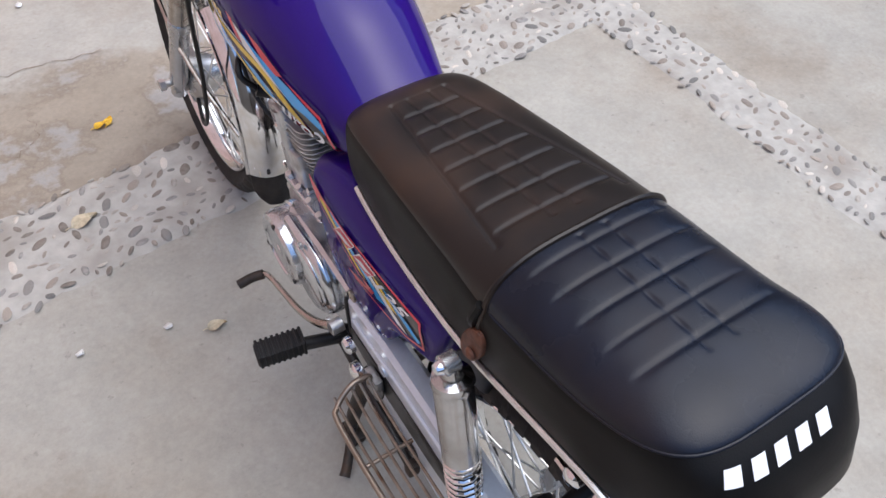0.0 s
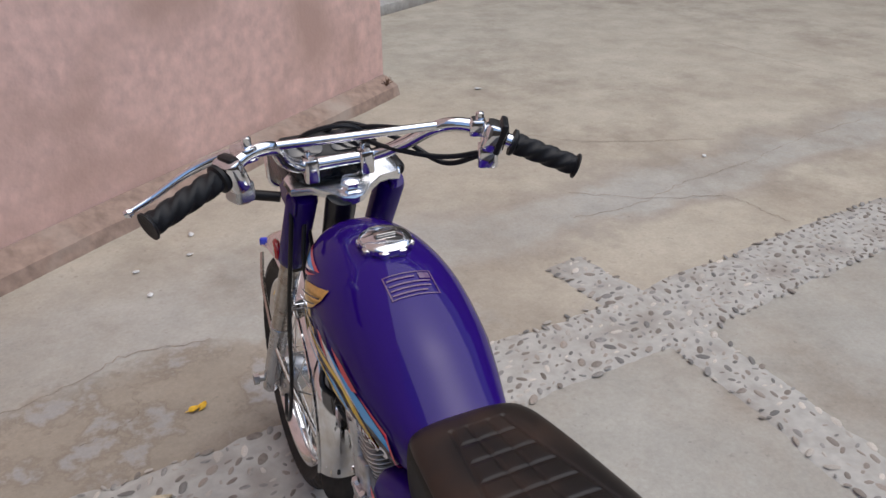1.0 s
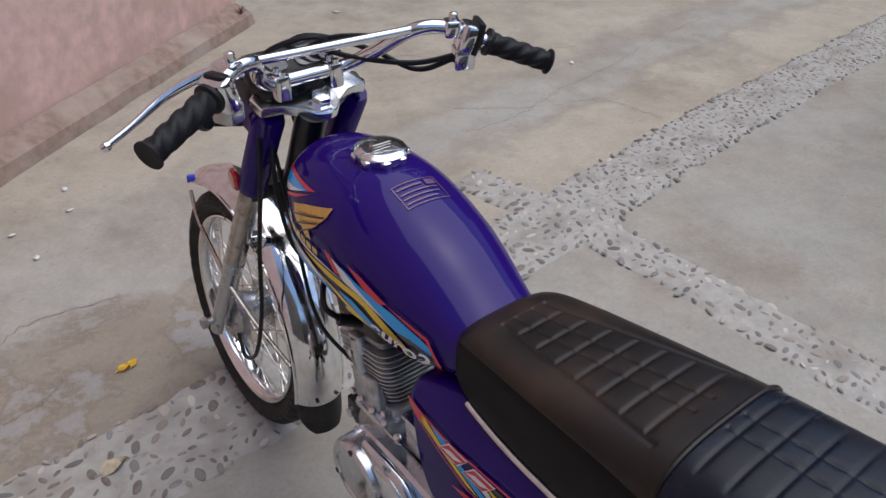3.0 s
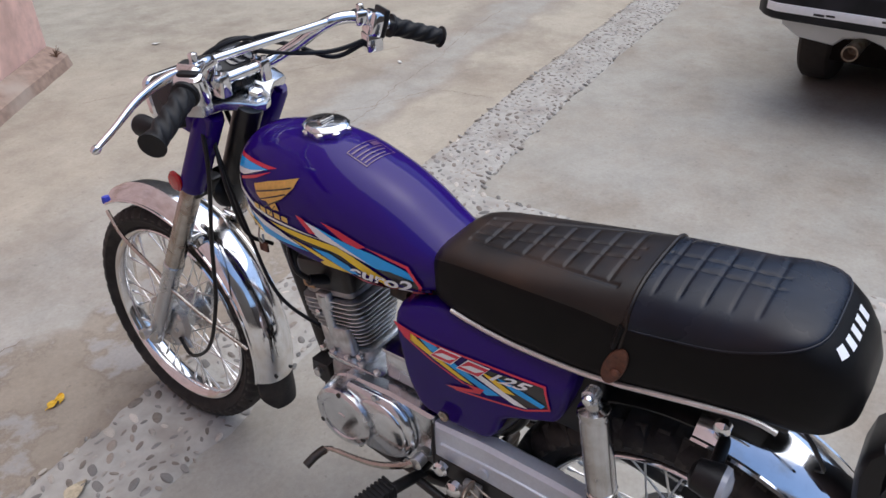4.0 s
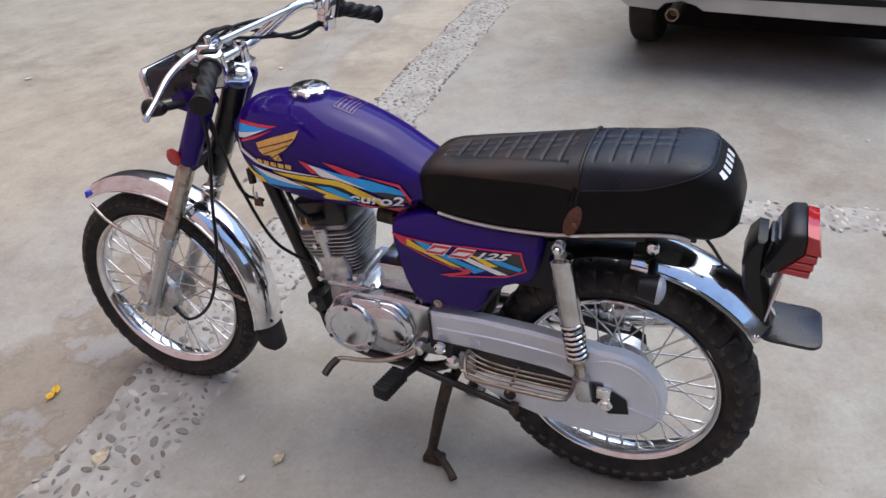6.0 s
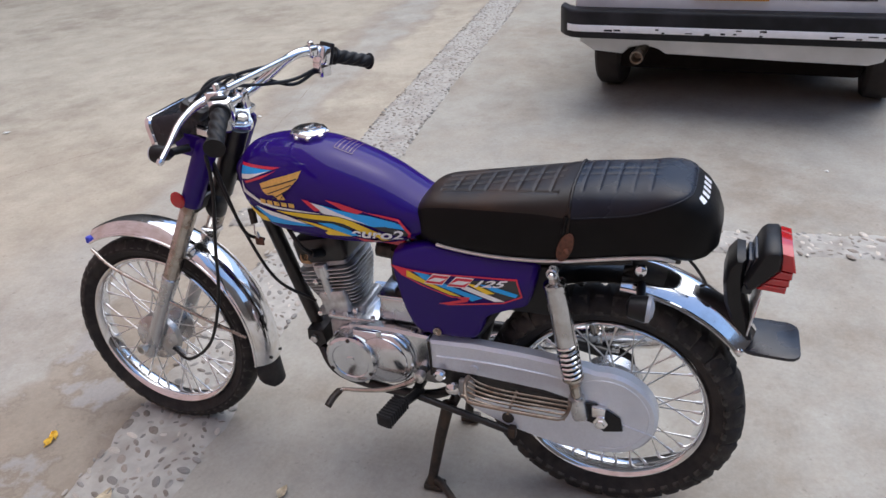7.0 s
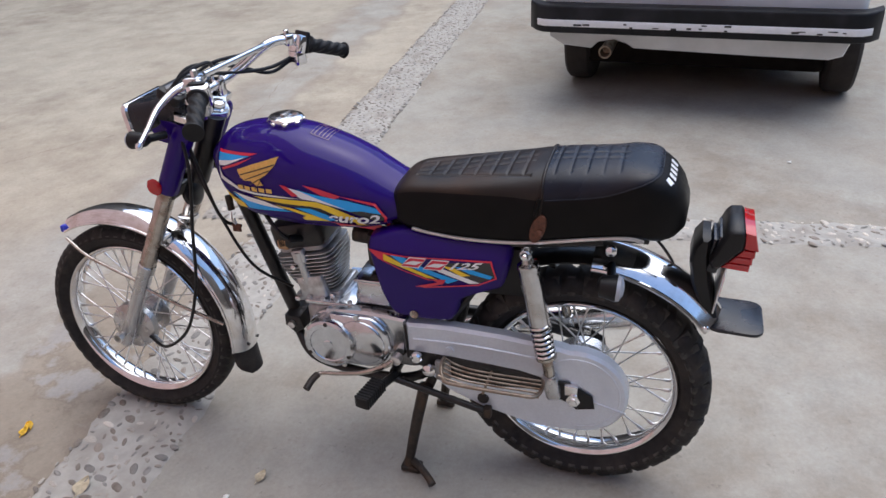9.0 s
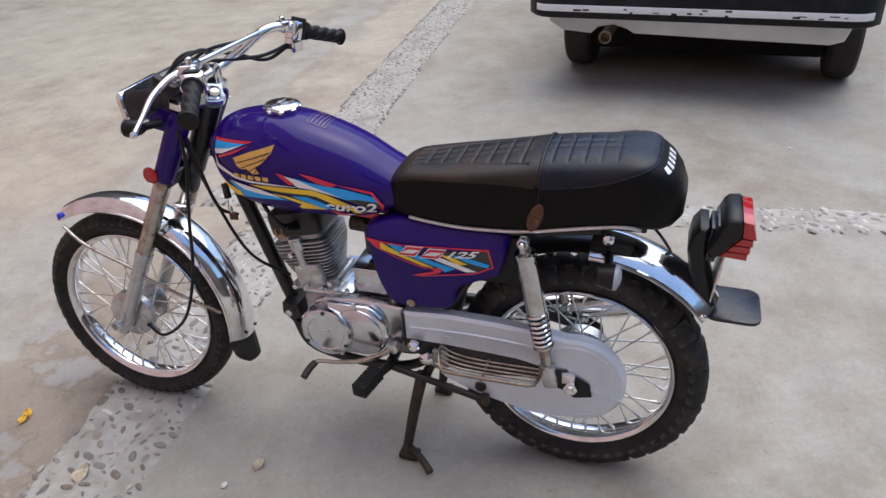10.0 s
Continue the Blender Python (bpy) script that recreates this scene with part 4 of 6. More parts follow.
part("collar_lug", rbox((-0.040, -0.234, 0.618), (0.012, 0.020, 0.030), 0.004, Matrix.Rotation(radians(10), 4, "X")), FLAP_RUBBER, tb)
HOUSING = [(-0.258, 0.706), (-0.249, 0.696), (-0.236, 0.662), (-0.224, 0.632), (-0.232, 0.618), (-0.244, 0.620), (-0.260, 0.636), (-0.286, 0.668), (-0.286, 0.698), (-0.278, 0.708)]
hs = part("lamp_housing", plate(HOUSING, -0.060, 0.060, 0.006), BLACK_PLASTIC, tb, "black lamp housing", 45)
LENS = [[(-0.283, 0.704), (-0.302, 0.700), (-0.311, 0.664), (-0.285, 0.667)], [(-0.284, 0.665), (-0.306, 0.662), (-0.306, 0.648), (-0.272, 0.650)], [(-0.271, 0.648), (-0.303, 0.646), (-0.303, 0.632), (-0.260, 0.635)], [(-0.259, 0.633), (-0.300, 0.630), (-0.299, 0.616), (-0.248, 0.621)]]
for k, lens in enumerate(LENS):
    part("lamp_lens", plate(lens, -0.056 + 0.001 * k, 0.056 - 0.001 * k, 0.0022), RED_LENS, hs, "red ribbed tail lens")
pl = part("licence_plate", rbox((0.0, -0.252, 0.566), (0.100, 0.003, 0.112), 0.001, Matrix.Rotation(radians(7), 4, "X")), material("plate_white", (0.70, 0.70, 0.68), 0.4, var=0.1), tb, "white licence plate")
for k in range(4):
    part("plate_bar", rbox((-0.034 + 0.023 * k, -0.2552, 0.570), (0.014, 0.002, 0.045), 0.0008, Matrix.Rotation(radians(7), 4, "X")), RED, pl)
for s in (-1, 1):
    p = vec((s * 0.118, -0.045, 0.588))
    ri = part("indicator", lathe([(-0.026, 0.0), (-0.026, 0.010), (-0.020, 0.021), (0.010, 0.027), (0.013, 0.027)], p, (0, -1, -0.05), 24), BLACK_PLASTIC, bike, "black turn signal with clear lens")
    part("lens", lathe([(0.0125, 0.0265), (0.020, 0.025), (0.026, 0.014), (0.028, 0)], p, (0, -1, -0.05), 24), CLEAR_LENS, ri)
    part("stalk", rod(p, (s * 0.05, -0.040, 0.600), 0.009), BLACK_PLASTIC, ri)

# frame
fr = part("frame", merge(rod((0, 0.838, 0.66), (0, 0.735, 0.315), 0.0175, 16), tube([(0, 0.88, 0.74), (0, 0.70, 0.68), (0, 0.45, 0.63), (0, 0.40, 0.60)], 0.02, 14, 6)), BLACK, bike, "black tubular steel frame")
for s in (-1, 1):
    part("rear_rail", tube([(s * 0.055, 0.44, 0.61), (s * 0.075, 0.25, 0.635), (s * 0.072, 0.10, 0.646), (s * 0.060, -0.02, 0.656)], 0.008, 10, 6), BLACK, fr)
    part("cradle", tube([(s * 0.02, 0.735, 0.30), (s * 0.06, 0.66, 0.245), (s * 0.075, 0.45, 0.235), (s * 0.075, 0.34, 0.30), (s * 0.07, 0.30, 0.45)], 0.012, 10, 6), BLACK, fr)
    part("brace_tube", tube([(s * 0.072, 0.31, 0.42), (s * 0.078, 0.18, 0.62)], 0.010, 10, 2), BLACK, fr)
    part("pivot_cap", lathe([(0, 0.014), (0.008, 0.014), (0.013, 0.010), (0.015, 0)], (s * 0.120, 0.375, 0.345), (s, 0, 0), 20), CHROME, fr, "chrome pivot cap")
part("engine_mount", plate([(0.750, 0.352), (0.752, 0.322), (0.726, 0.300), (0.700, 0.318), (0.708, 0.352)], -0.045, 0.045), BLACK, fr)
part("mount_bolt", lathe([(0, 0.010), (0.010, 0.010), (0.012, 0)], (-0.045, 0.730, 0.330), (-1, 0, 0), 6), TRIM, fr)
part("battery_box", rbox((0, 0.19, 0.560), (0.125, 0.12, 0.12), 0.012), BLACK_PLASTIC, fr, "dark battery box")
part("seat_bolt", lathe([(0, 0.011), (0.010, 0.011), (0.014, 0.007), (0.015, 0)], (-0.085, -0.040, 0.655), (-1, 0, 0), 18), CHROME, fr)
part("seat_bolt", lathe([(0, 0.011), (0.010, 0.011), (0.014, 0.007), (0.015, 0)], (0.085, -0.040, 0.655), (1, 0, 0), 18), CHROME, fr)
part("tail_bracket_wire", tube([(-0.06, -0.125, 0.672), (-0.062, -0.14, 0.655), (-0.06, -0.158, 0.625), (-0.055, -0.150, 0.615)], 0.003, 6, 4), BLACK, fr)
key = part("ignition_switch", rod((-0.035, 0.848, 0.668), (-0.040, 0.843, 0.634), 0.0085), OILED, fr, "ignition switch with hanging keys")
part("key", tube([(-0.042, 0.843, 0.630), (-0.050, 0.840, 0.612), (-0.046, 0.834, 0.598), (-0.040, 0.840, 0.612)], 0.002, 6, 4), TRIM, key)
part("key", rbox((-0.046, 0.834, 0.590), (0.005, 0.022, 0.020), 0.002), RUST, key, "brown key tag")

# engine
eng = part("engine", rbox((0, 0.52, 0.350), (0.170, 0.30, 0.150), 0.035), ALLOY, bike, "cast alloy single-cylinder engine", 45)
part("case_top", rbox((0, 0.475, 0.435), (0.13, 0.13, 0.050), 0.012), POLISHED, eng)
ac = vec((-0.082, 0.588, 0.354))
acov = part("alternator_cover", lathe([(0, 0.069), (0.012, 0.069), (0.016, 0.066), (0.040, 0.066), (0.052, 0.063), (0.056, 0.057), (0.057, 0.046), (0.0545, 0.044), (0.0545, 0.012), (0.056, 0.010), (0.056, 0)], ac, (-1, 0, 0), 56), POLISHED, eng, "round polished alternator cover", 25)
for k in range(3):
    a = radians(90 + 120 * k)
    part("cover_screw", lathe([(0, 0.005), (0.004, 0.005), (0.005, 0)], ac + vec((-0.053, 0.056 * math.cos(a), 0.056 * math.sin(a))), (-1, 0, 0), 10), OILED, acov)
SIDE = [(0.600, 0.428), (0.50, 0.436), (0.405, 0.428), (0.402, 0.385), (0.408, 0.335), (0.430, 0.308), (0.47, 0.290), (0.56, 0.285), (0.62, 0.300)]
gcov = part("gearbox_cover", plate(SIDE, -0.070, -0.104, 0.006), POLISHED, eng, "polished gearbox side cover", 40)
BULGE = [(0.585, 0.430)] + arc((0.512, 0.362), 0.073, 112, 275, 22) + [(0.585, 0.290)]
part("sprocket_cover", merge(plate(BULGE, -0.098, -0.122, 0.008), plate(arc((0.512, 0.362), 0.060, 0, 355, 36), -0.118, -0.127, 0.004)), POLISHED, gcov, "", 60)
for y, z in ((0.515, 0.432), (0.452, 0.312), (0.560, 0.292)):
    part("cover_screw", lathe([(0, 0.006), (0.005, 0.006), (0.006, 0)], (-0.121, y, z), (-1, 0, 0), 10), TRIM, gcov)
part("clutch_cover", plate([(0.62, 0.42), (0.42, 0.43), (0.38, 0.36), (0.44, 0.28), (0.60, 0.28), (0.66, 0.34)], 0.07, 0.115, 0.012), POLISHED, eng)
cyl_t = Matrix.Translation((0, 0.524, 0.012)) @ Matrix.Rotation(radians(-12), 4, "X")


def up(z):
    return tuple(cyl_t @ Vector((0, 0.028, z)))


def on_cyl(x, y, z):
    return tuple(cyl_t @ Vector((x, 0.028 + y, z)))


# core coloured darker than its fins, to put shade into the gaps
cyl = part("cylinder", rbox(up(0.50), (0.078, 0.090, 0.17), 0.02, cyl_t), OILED, eng, "finned alloy cylinder")
for k in range(11):
    u = k / 10
    part("fin", rbox(up(0.450 + 0.0098 * k), (0.100 + 0.030 * min(1, 1.5 * u), 0.108 + 0.040 * min(1, 1.3 * u), 0.0028), 0.024, cyl_t), FIN_ALLOY, cyl)
part("cylinder_base", rbox(up(0.432), (0.112, 0.128, 0.020), 0.012, cyl_t), FIN_ALLOY, cyl)
part("pushrod_tunnel", rod(on_cyl(-0.058, 0.010, 0.43), on_cyl(-0.063, 0.004, 0.560), 0.0105), FIN_ALLOY, cyl)
part("tappet_boss", rbox(on_cyl(-0.058, 0.000, 0.464), (0.022, 0.070, 0.060), 0.008, cyl_t), FIN_ALLOY, cyl)
part("head_boss", rbox(on_cyl(-0.060, 0.006, 0.548), (0.018, 0.034, 0.034), 0.007, cyl_t), FIN_ALLOY, cyl)
for y, z in ((-0.045, 0.436), (0.050, 0.436), (0.012, 0.488), (0.030, 0.520)):
    part("cylinder_bolt", lathe([(0, 0.0065), (0.008, 0.0065), (0.010, 0.003), (0.010, 0)], on_cyl(-0.060, y, z), (-1, 0, 0.1), 8), CHROME, cyl)
part("cylinder_head", rbox(up(0.560), (0.112, 0.122, 0.014), 0.014, cyl_t), ALLOY, cyl, "alloy cylinder head")
part("rocker_cover", rbox(up(0.596), (0.120, 0.132, 0.064), 0.018, cyl_t), BLACK, cyl, "black rocker cover")
part("spark_plug", merge(rod((-0.05, 0.66, 0.585), (-0.090, 0.675, 0.600), 0.010), tube([(-0.088, 0.675, 0.60), (-0.105, 0.69, 0.63), (-0.06, 0.75, 0.66)], 0.005, 8, 5)), BLACK_PLASTIC, cyl)
part("exhaust_gasket", rbox((-0.035, 0.712, 0.566), (0.05, 0.030, 0.030), 0.006), COPPER, cyl, "ochre heat-stained flange")
part("carburettor", merge(rbox((-0.01, 0.475, 0.560), (0.06, 0.07, 0.085), 0.014), rod((0, 0.55, 0.585), (0, 0.44, 0.575), 0.022)), OILED, eng, "cast carburettor")
part("inlet_boot", rod((0, 0.45, 0.575), (0, 0.36, 0.575), 0.028), BLACK_PLASTIC, eng)
part("starter_boss", rbox((-0.035, 0.485, 0.472), (0.085, 0.085, 0.060), 0.010), POLISHED, eng)
part("boss_lid", rbox((-0.035, 0.485, 0.504), (0.090, 0.090, 0.008), 0.004), POLISHED, eng)
part("case_flange", rbox((-0.02, 0.60, 0.428), (0.12, 0.13, 0.012), 0.006), POLISHED, eng)
for y in (0.55, 0.585, 0.62, 0.655):
    part("case_bolt", lathe([(0, 0.006), (0.008, 0.006), (0.009, 0)], (-0.072, y, 0.432), (-0.4, 0, 1), 6), TRIM, eng)

# exhaust on the far side
ex = part("exhaust", tube([(0.03, 0.70, 0.575), (0.06, 0.76, 0.54), (0.10, 0.77, 0.44), (0.12, 0.70, 0.30), (0.135, 0.55, 0.245), (0.140, 0.36, 0.255)], 0.019, 16, 8), CHROME, bike, "chrome exhaust with long silencer")
d = vec((0.012, -0.56, 0.125))
part("silencer", lathe([(0, 0.019), (0.05, 0.028), (0.10, 0.037), (0.42, 0.038), (0.50, 0.034), (0.515, 0.024), (0.51, 0.012), (0.49, 0.011)], (0.140, 0.36, 0.255), d, 32), CHROME, ex)
part("heat_shield", rbox((0.170, 0.12, 0.318), (0.010, 0.20, 0.035), 0.004, Matrix.Rotation(radians(-12), 4, "X")), CHROME, ex)

# chain case, swing arm, shock absorbers
CASE = [(0.402, 0.422), (0.30, 0.428), (0.18, 0.424), (0.09, 0.416), (0.05, 0.411)] + arc((0.012, 0.298), 0.110, 80, 268, 22) + [(0.06, 0.183), (0.10, 0.184), (0.16, 0.196), (0.23, 0.214), (0.31, 0.248), (0.36, 0.292), (0.404, 0.335)]
cc = part("chain_case", plate(CASE, -0.072, -0.108, 0.007), SILVER, bike, "silver painted full chain case", 40)
part("case_rib", tube([(-0.109, 0.385, 0.385), (-0.109, 0.25, 0.388), (-0.109, 0.12, 0.380), (-0.109, 0.06, 0.372)], 0.0030, 8, 4), SILVER, cc)
part("case_rib", tube([(-0.108, y, z) for y, z in arc((0.012, 0.298), 0.092, 60, 275, 24)], 0.0018, 8, 2), SILVER, cc)
part("case_crease", tube([(-0.108, -0.02, 0.282), (-0.109, -0.06, 0.272), (-0.108, -0.094, 0.262)], 0.0022, 6, 4), SILVER, cc)
part("case_seam", tube([(-0.108, 0.403, 0.420), (-0.1095, 0.401, 0.38), (-0.108, 0.401, 0.33)], 0.003, 6, 4), RUBBER, cc)
part("case_boss", lathe([(0, 0.011), (0.004, 0.010), (0.005, 0.0)], (-0.108, 0.300, 0.366), (-1, 0, 0), 20), SILVER, cc)
part("inspection_plug", lathe([(0, 0.014), (0.004, 0.013), (0.005, 0.0)], (-0.108, 0.225, 0.243), (-1, 0, 0), 22), RUBBER, cc, "black rubber plug")
# flat black sheet stands for the shaded opening and the arm inside it
part("chain_slot", plate([(0.402, 0.352), (0.30, 0.350), (0.14, 0.340), (0.085, 0.328), (0.08, 0.296), (0.18, 0.286), (0.30, 0.290), (0.395, 0.318)], -0.1075, -0.1095, 0.001), BLACK, cc, "black plate for the shaded opening and swing arm in the chain case")
for s in (-1, 1):
    arm = part("swing_arm", tube([(s * 0.085, 0.39, 0.345), (s * 0.098, 0.20, 0.335), (s * 0.098, 0.03, 0.305)], 0.014, 12, 6), BLACK, bike, "black swing arm")
    part("axle_plate", plate([(0.080, 0.330), (0.066, 0.284), (0.030, 0.272), (0.012, 0.256), (-0.028, 0.266), (-0.022, 0.300), (0.030, 0.330)], s * 0.109, s * 0.114), BLACK_PLASTIC, arm)
    part("axle_nut", merge(lathe([(0, 0.016), (0.012, 0.016), (0.013, 0.010), (0.020, 0.009), (0.021, 0)], (s * 0.114, 0.018, 0.290), (s, 0, 0), 6)), CHROME, arm)
    part("adjuster", rbox((s * 0.116, 0.024, 0.314), (0.016, 0.030, 0.026), 0.005), CHROME, arm)
    top, bot = vec((s * 0.116, 0.124, 0.644)), vec((s * 0.118, 0.066, 0.318))
    t = (bot - top) / np.linalg.norm(bot - top)
    sh = part("shock_absorber", lathe([(0.004, 0.010), (0.020, 0.013), (0.023, 0.0225), (0.030, 0.0240), (0.035, 0.0220), (0.040, 0.0225), (0.165, 0.0225), (0.168, 0.020)], top, t, 30), STEEL, bike, "chrome covered shock absorber")
    part("top_eye", lathe([(-0.012, 0.010), (-0.010, 0.012), (0.006, 0.012), (0.008, 0.010)], top, (1, 0, 0), 20), SATIN, sh)
    part("top_nut", lathe([(0.006, 0.0085), (0.014, 0.0085), (0.019, 0.006), (0.021, 0)], top, (s, 0, 0), 14), CHROME, sh, "chrome dome nut")
    coil = []
    for i in range(7 * 12 + 1):
        a = 2 * math.pi * i / 12
        u = vec((1, 0, 0))
        w = np.cross(t, u)
        coil.append(top + t * (0.165 + 0.085 * i / 84) + 0.0200 * (math.cos(a) * u + math.sin(a) * w))
    part("spring", tube(coil, 0.0038, 8, 1), CHROME, sh, "chrome coil spring")
    part("damper_rod", merge(tube([top + t * 0.15, top + t * 0.30], 0.012, 14, 2), lathe([(0.248, 0.023), (0.254, 0.023), (0.256, 0.015)], top, t, 24)), CHROME_DULL, sh)
    # added black tube, stands for the shade between the spring coils
    part("bump_sleeve", tube([top + t * 0.160, top + t * 0.250], 0.0165, 14, 2), BLACK_PLASTIC, sh)
    part("clevis", rbox(bot + vec((0, 0, 0.0)), (0.030, 0.034, 0.060), 0.010, Matrix.Rotation(radians(-13), 4, "X")), SATIN, sh)

# foot controls on the left, stand, side rack
peg = part("foot_peg", rod((-0.09, 0.440, 0.262), (-0.175, 0.455, 0.282), 0.011), BLACK, bike, "black rubber rider foot peg")
rub = [rbox((-0.205, 0.462, 0.288), (0.078, 0.034, 0.028), 0.006, Matrix.Rotation(radians(-10), 4, "Z"))]
for k in range(9):
    rub.append(rbox((-0.170 - 0.0085 * k, 0.4555 + 0.0016 * k, 0.289), (0.0050, 0.0365, 0.0300), 0.002, Matrix.Rotation(radians(-10), 4, "Z")))
pad = part("peg_rubber", rub[0], GRIP, peg)
for rib in rub[1:]:
    part("rubber_rib", rib, GRIP, pad)
part("peg_bar", rod((-0.10, 0.445, 0.270), (0.10, 0.445, 0.270), 0.012), BLACK, peg)
part("foot_peg", merge(rod((0.09, 0.440, 0.268), (0.175, 0.455, 0.292), 0.011), rbox((0.215, 0.463, 0.296), (0.094, 0.036, 0.030), 0.006, Matrix.Rotation(radians(10), 4, "Z"))), GRIP, bike, "black rubber rider foot peg")
gl = part("gear_lever", tube([(-0.122, 0.425, 0.330), (-0.140, 0.455, 0.316), (-0.150, 0.503, 0.298), (-0.155, 0.56, 0.288), (-0.160, 0.600, 0.287), (-0.168, 0.615, 0.284)], [0.008, 0.007, 0.006, 0.005, 0.005, 0.006], 12, 6), CHROME_DULL, bike, "bright steel gear lever")
part("lever_tip", tube([(-0.166, 0.612, 0.285), (-0.186, 0.619, 0.280), (-0.208, 0.623, 0.272)], 0.0085, 12, 4), OILED, gl, "worn rubber tip")
part("lever_boss", lathe([(0, 0.012), (0.02, 0.012), (0.022, 0.006), (0.023, 0)], (-0.112, 0.425, 0.330), (-1, 0, 0), 14), TRIM, gl)
st = part("centre_stand", rod((-0.10, 0.36, 0.245), (0.10, 0.36, 0.245), 0.012), OILED, bike, "dark oily centre stand, lowered")
part("leg", tube([(-0.098, 0.370, 0.245), (-0.116, 0.390, 0.15), (-0.130, 0.412, 0.035), (-0.132, 0.416, 0.012)], [0.015, 0.014, 0.012, 0.015], 12, 4), OILED, st)
part("leg", tube([(0.095, 0.362, 0.245), (0.108, 0.378, 0.15), (0.118, 0.398, 0.035), (0.120, 0.402, 0.012)], [0.015, 0.014, 0.012, 0.015], 12, 4), OILED, st)
part("foot_pad", rbox((-0.133, 0.408, 0.008), (0.034, 0.05, 0.016), 0.006), OILED, st)
part("foot_pad", rbox((0.121, 0.395, 0.008), (0.034, 0.05, 0.016), 0.006), OILED, st)
part("stand_tang", tube([(-0.134, 0.402, 0.026), (-0.150, 0.380, 0.028), (-0.174, 0.350, 0.020), (-0.186, 0.338, 0.014)], [0.010, 0.009, 0.009, 0.010], 10, 4), OILED, st)
part("stand_rod", rod((-0.11, 0.445, 0.262), (-0.118, 0.215, 0.212), 0.0085), BLACK, st)
part("rod_end", rbox((-0.118, 0.213, 0.213), (0.02, 0.018, 0.026), 0.004), OILED, st)
rack = part("side_rack", tube([(-0.125, 0.318, 0.320), (-0.130, 0.306, 0.360), (-0.158, 0.304, 0.364), (-0.188, 0.292, 0.350), (-0.198, 0.265, 0.348), (-0.198, 0.125, 0.346), (-0.188, 0.088, 0.342), (-0.150, 0.080, 0.338), (-0.124, 0.084, 0.338)], 0.0042, 10, 6), RUSTY, bike, "rusty chrome side foot rack of rods")
for k in range(5):
    x = -0.132 - 0.0135 * k
    part("rack_rod", tube([(x, 0.304, 0.362 - 0.0015 * k), (x, 0.275, 0.347), (x, 0.22, 0.339), (x, 0.082, 0.338)], 0.0023, 8, 5), RUSTY, rack)
part("rack_bar", rod((-0.122, 0.20, 0.335), (-0.198, 0.20, 0.336), 0.0032), RUSTY, rack)
part("rack_mount", rbox((-0.118, 0.315, 0.315), (0.014, 0.035, 0.05), 0.004), ALLOY, rack)
part("rack_bolt", lathe([(0, 0.016), (0.010, 0.016), (0.016, 0.010), (0.018, 0)], (-0.124, 0.345, 0.318), (-1, 0, 0), 16), CHROME, rack)

# ---- ground ----


def ramp(nodes, stops):
    r = nodes.new("ShaderNodeValToRGB")
    e = r.color_ramp.elements
    while len(e) < len(stops):
        e.new(0.5)
    for q, (p, c) in zip(e, stops):
        q.position, q.color = p, (*c, 1)
    return r


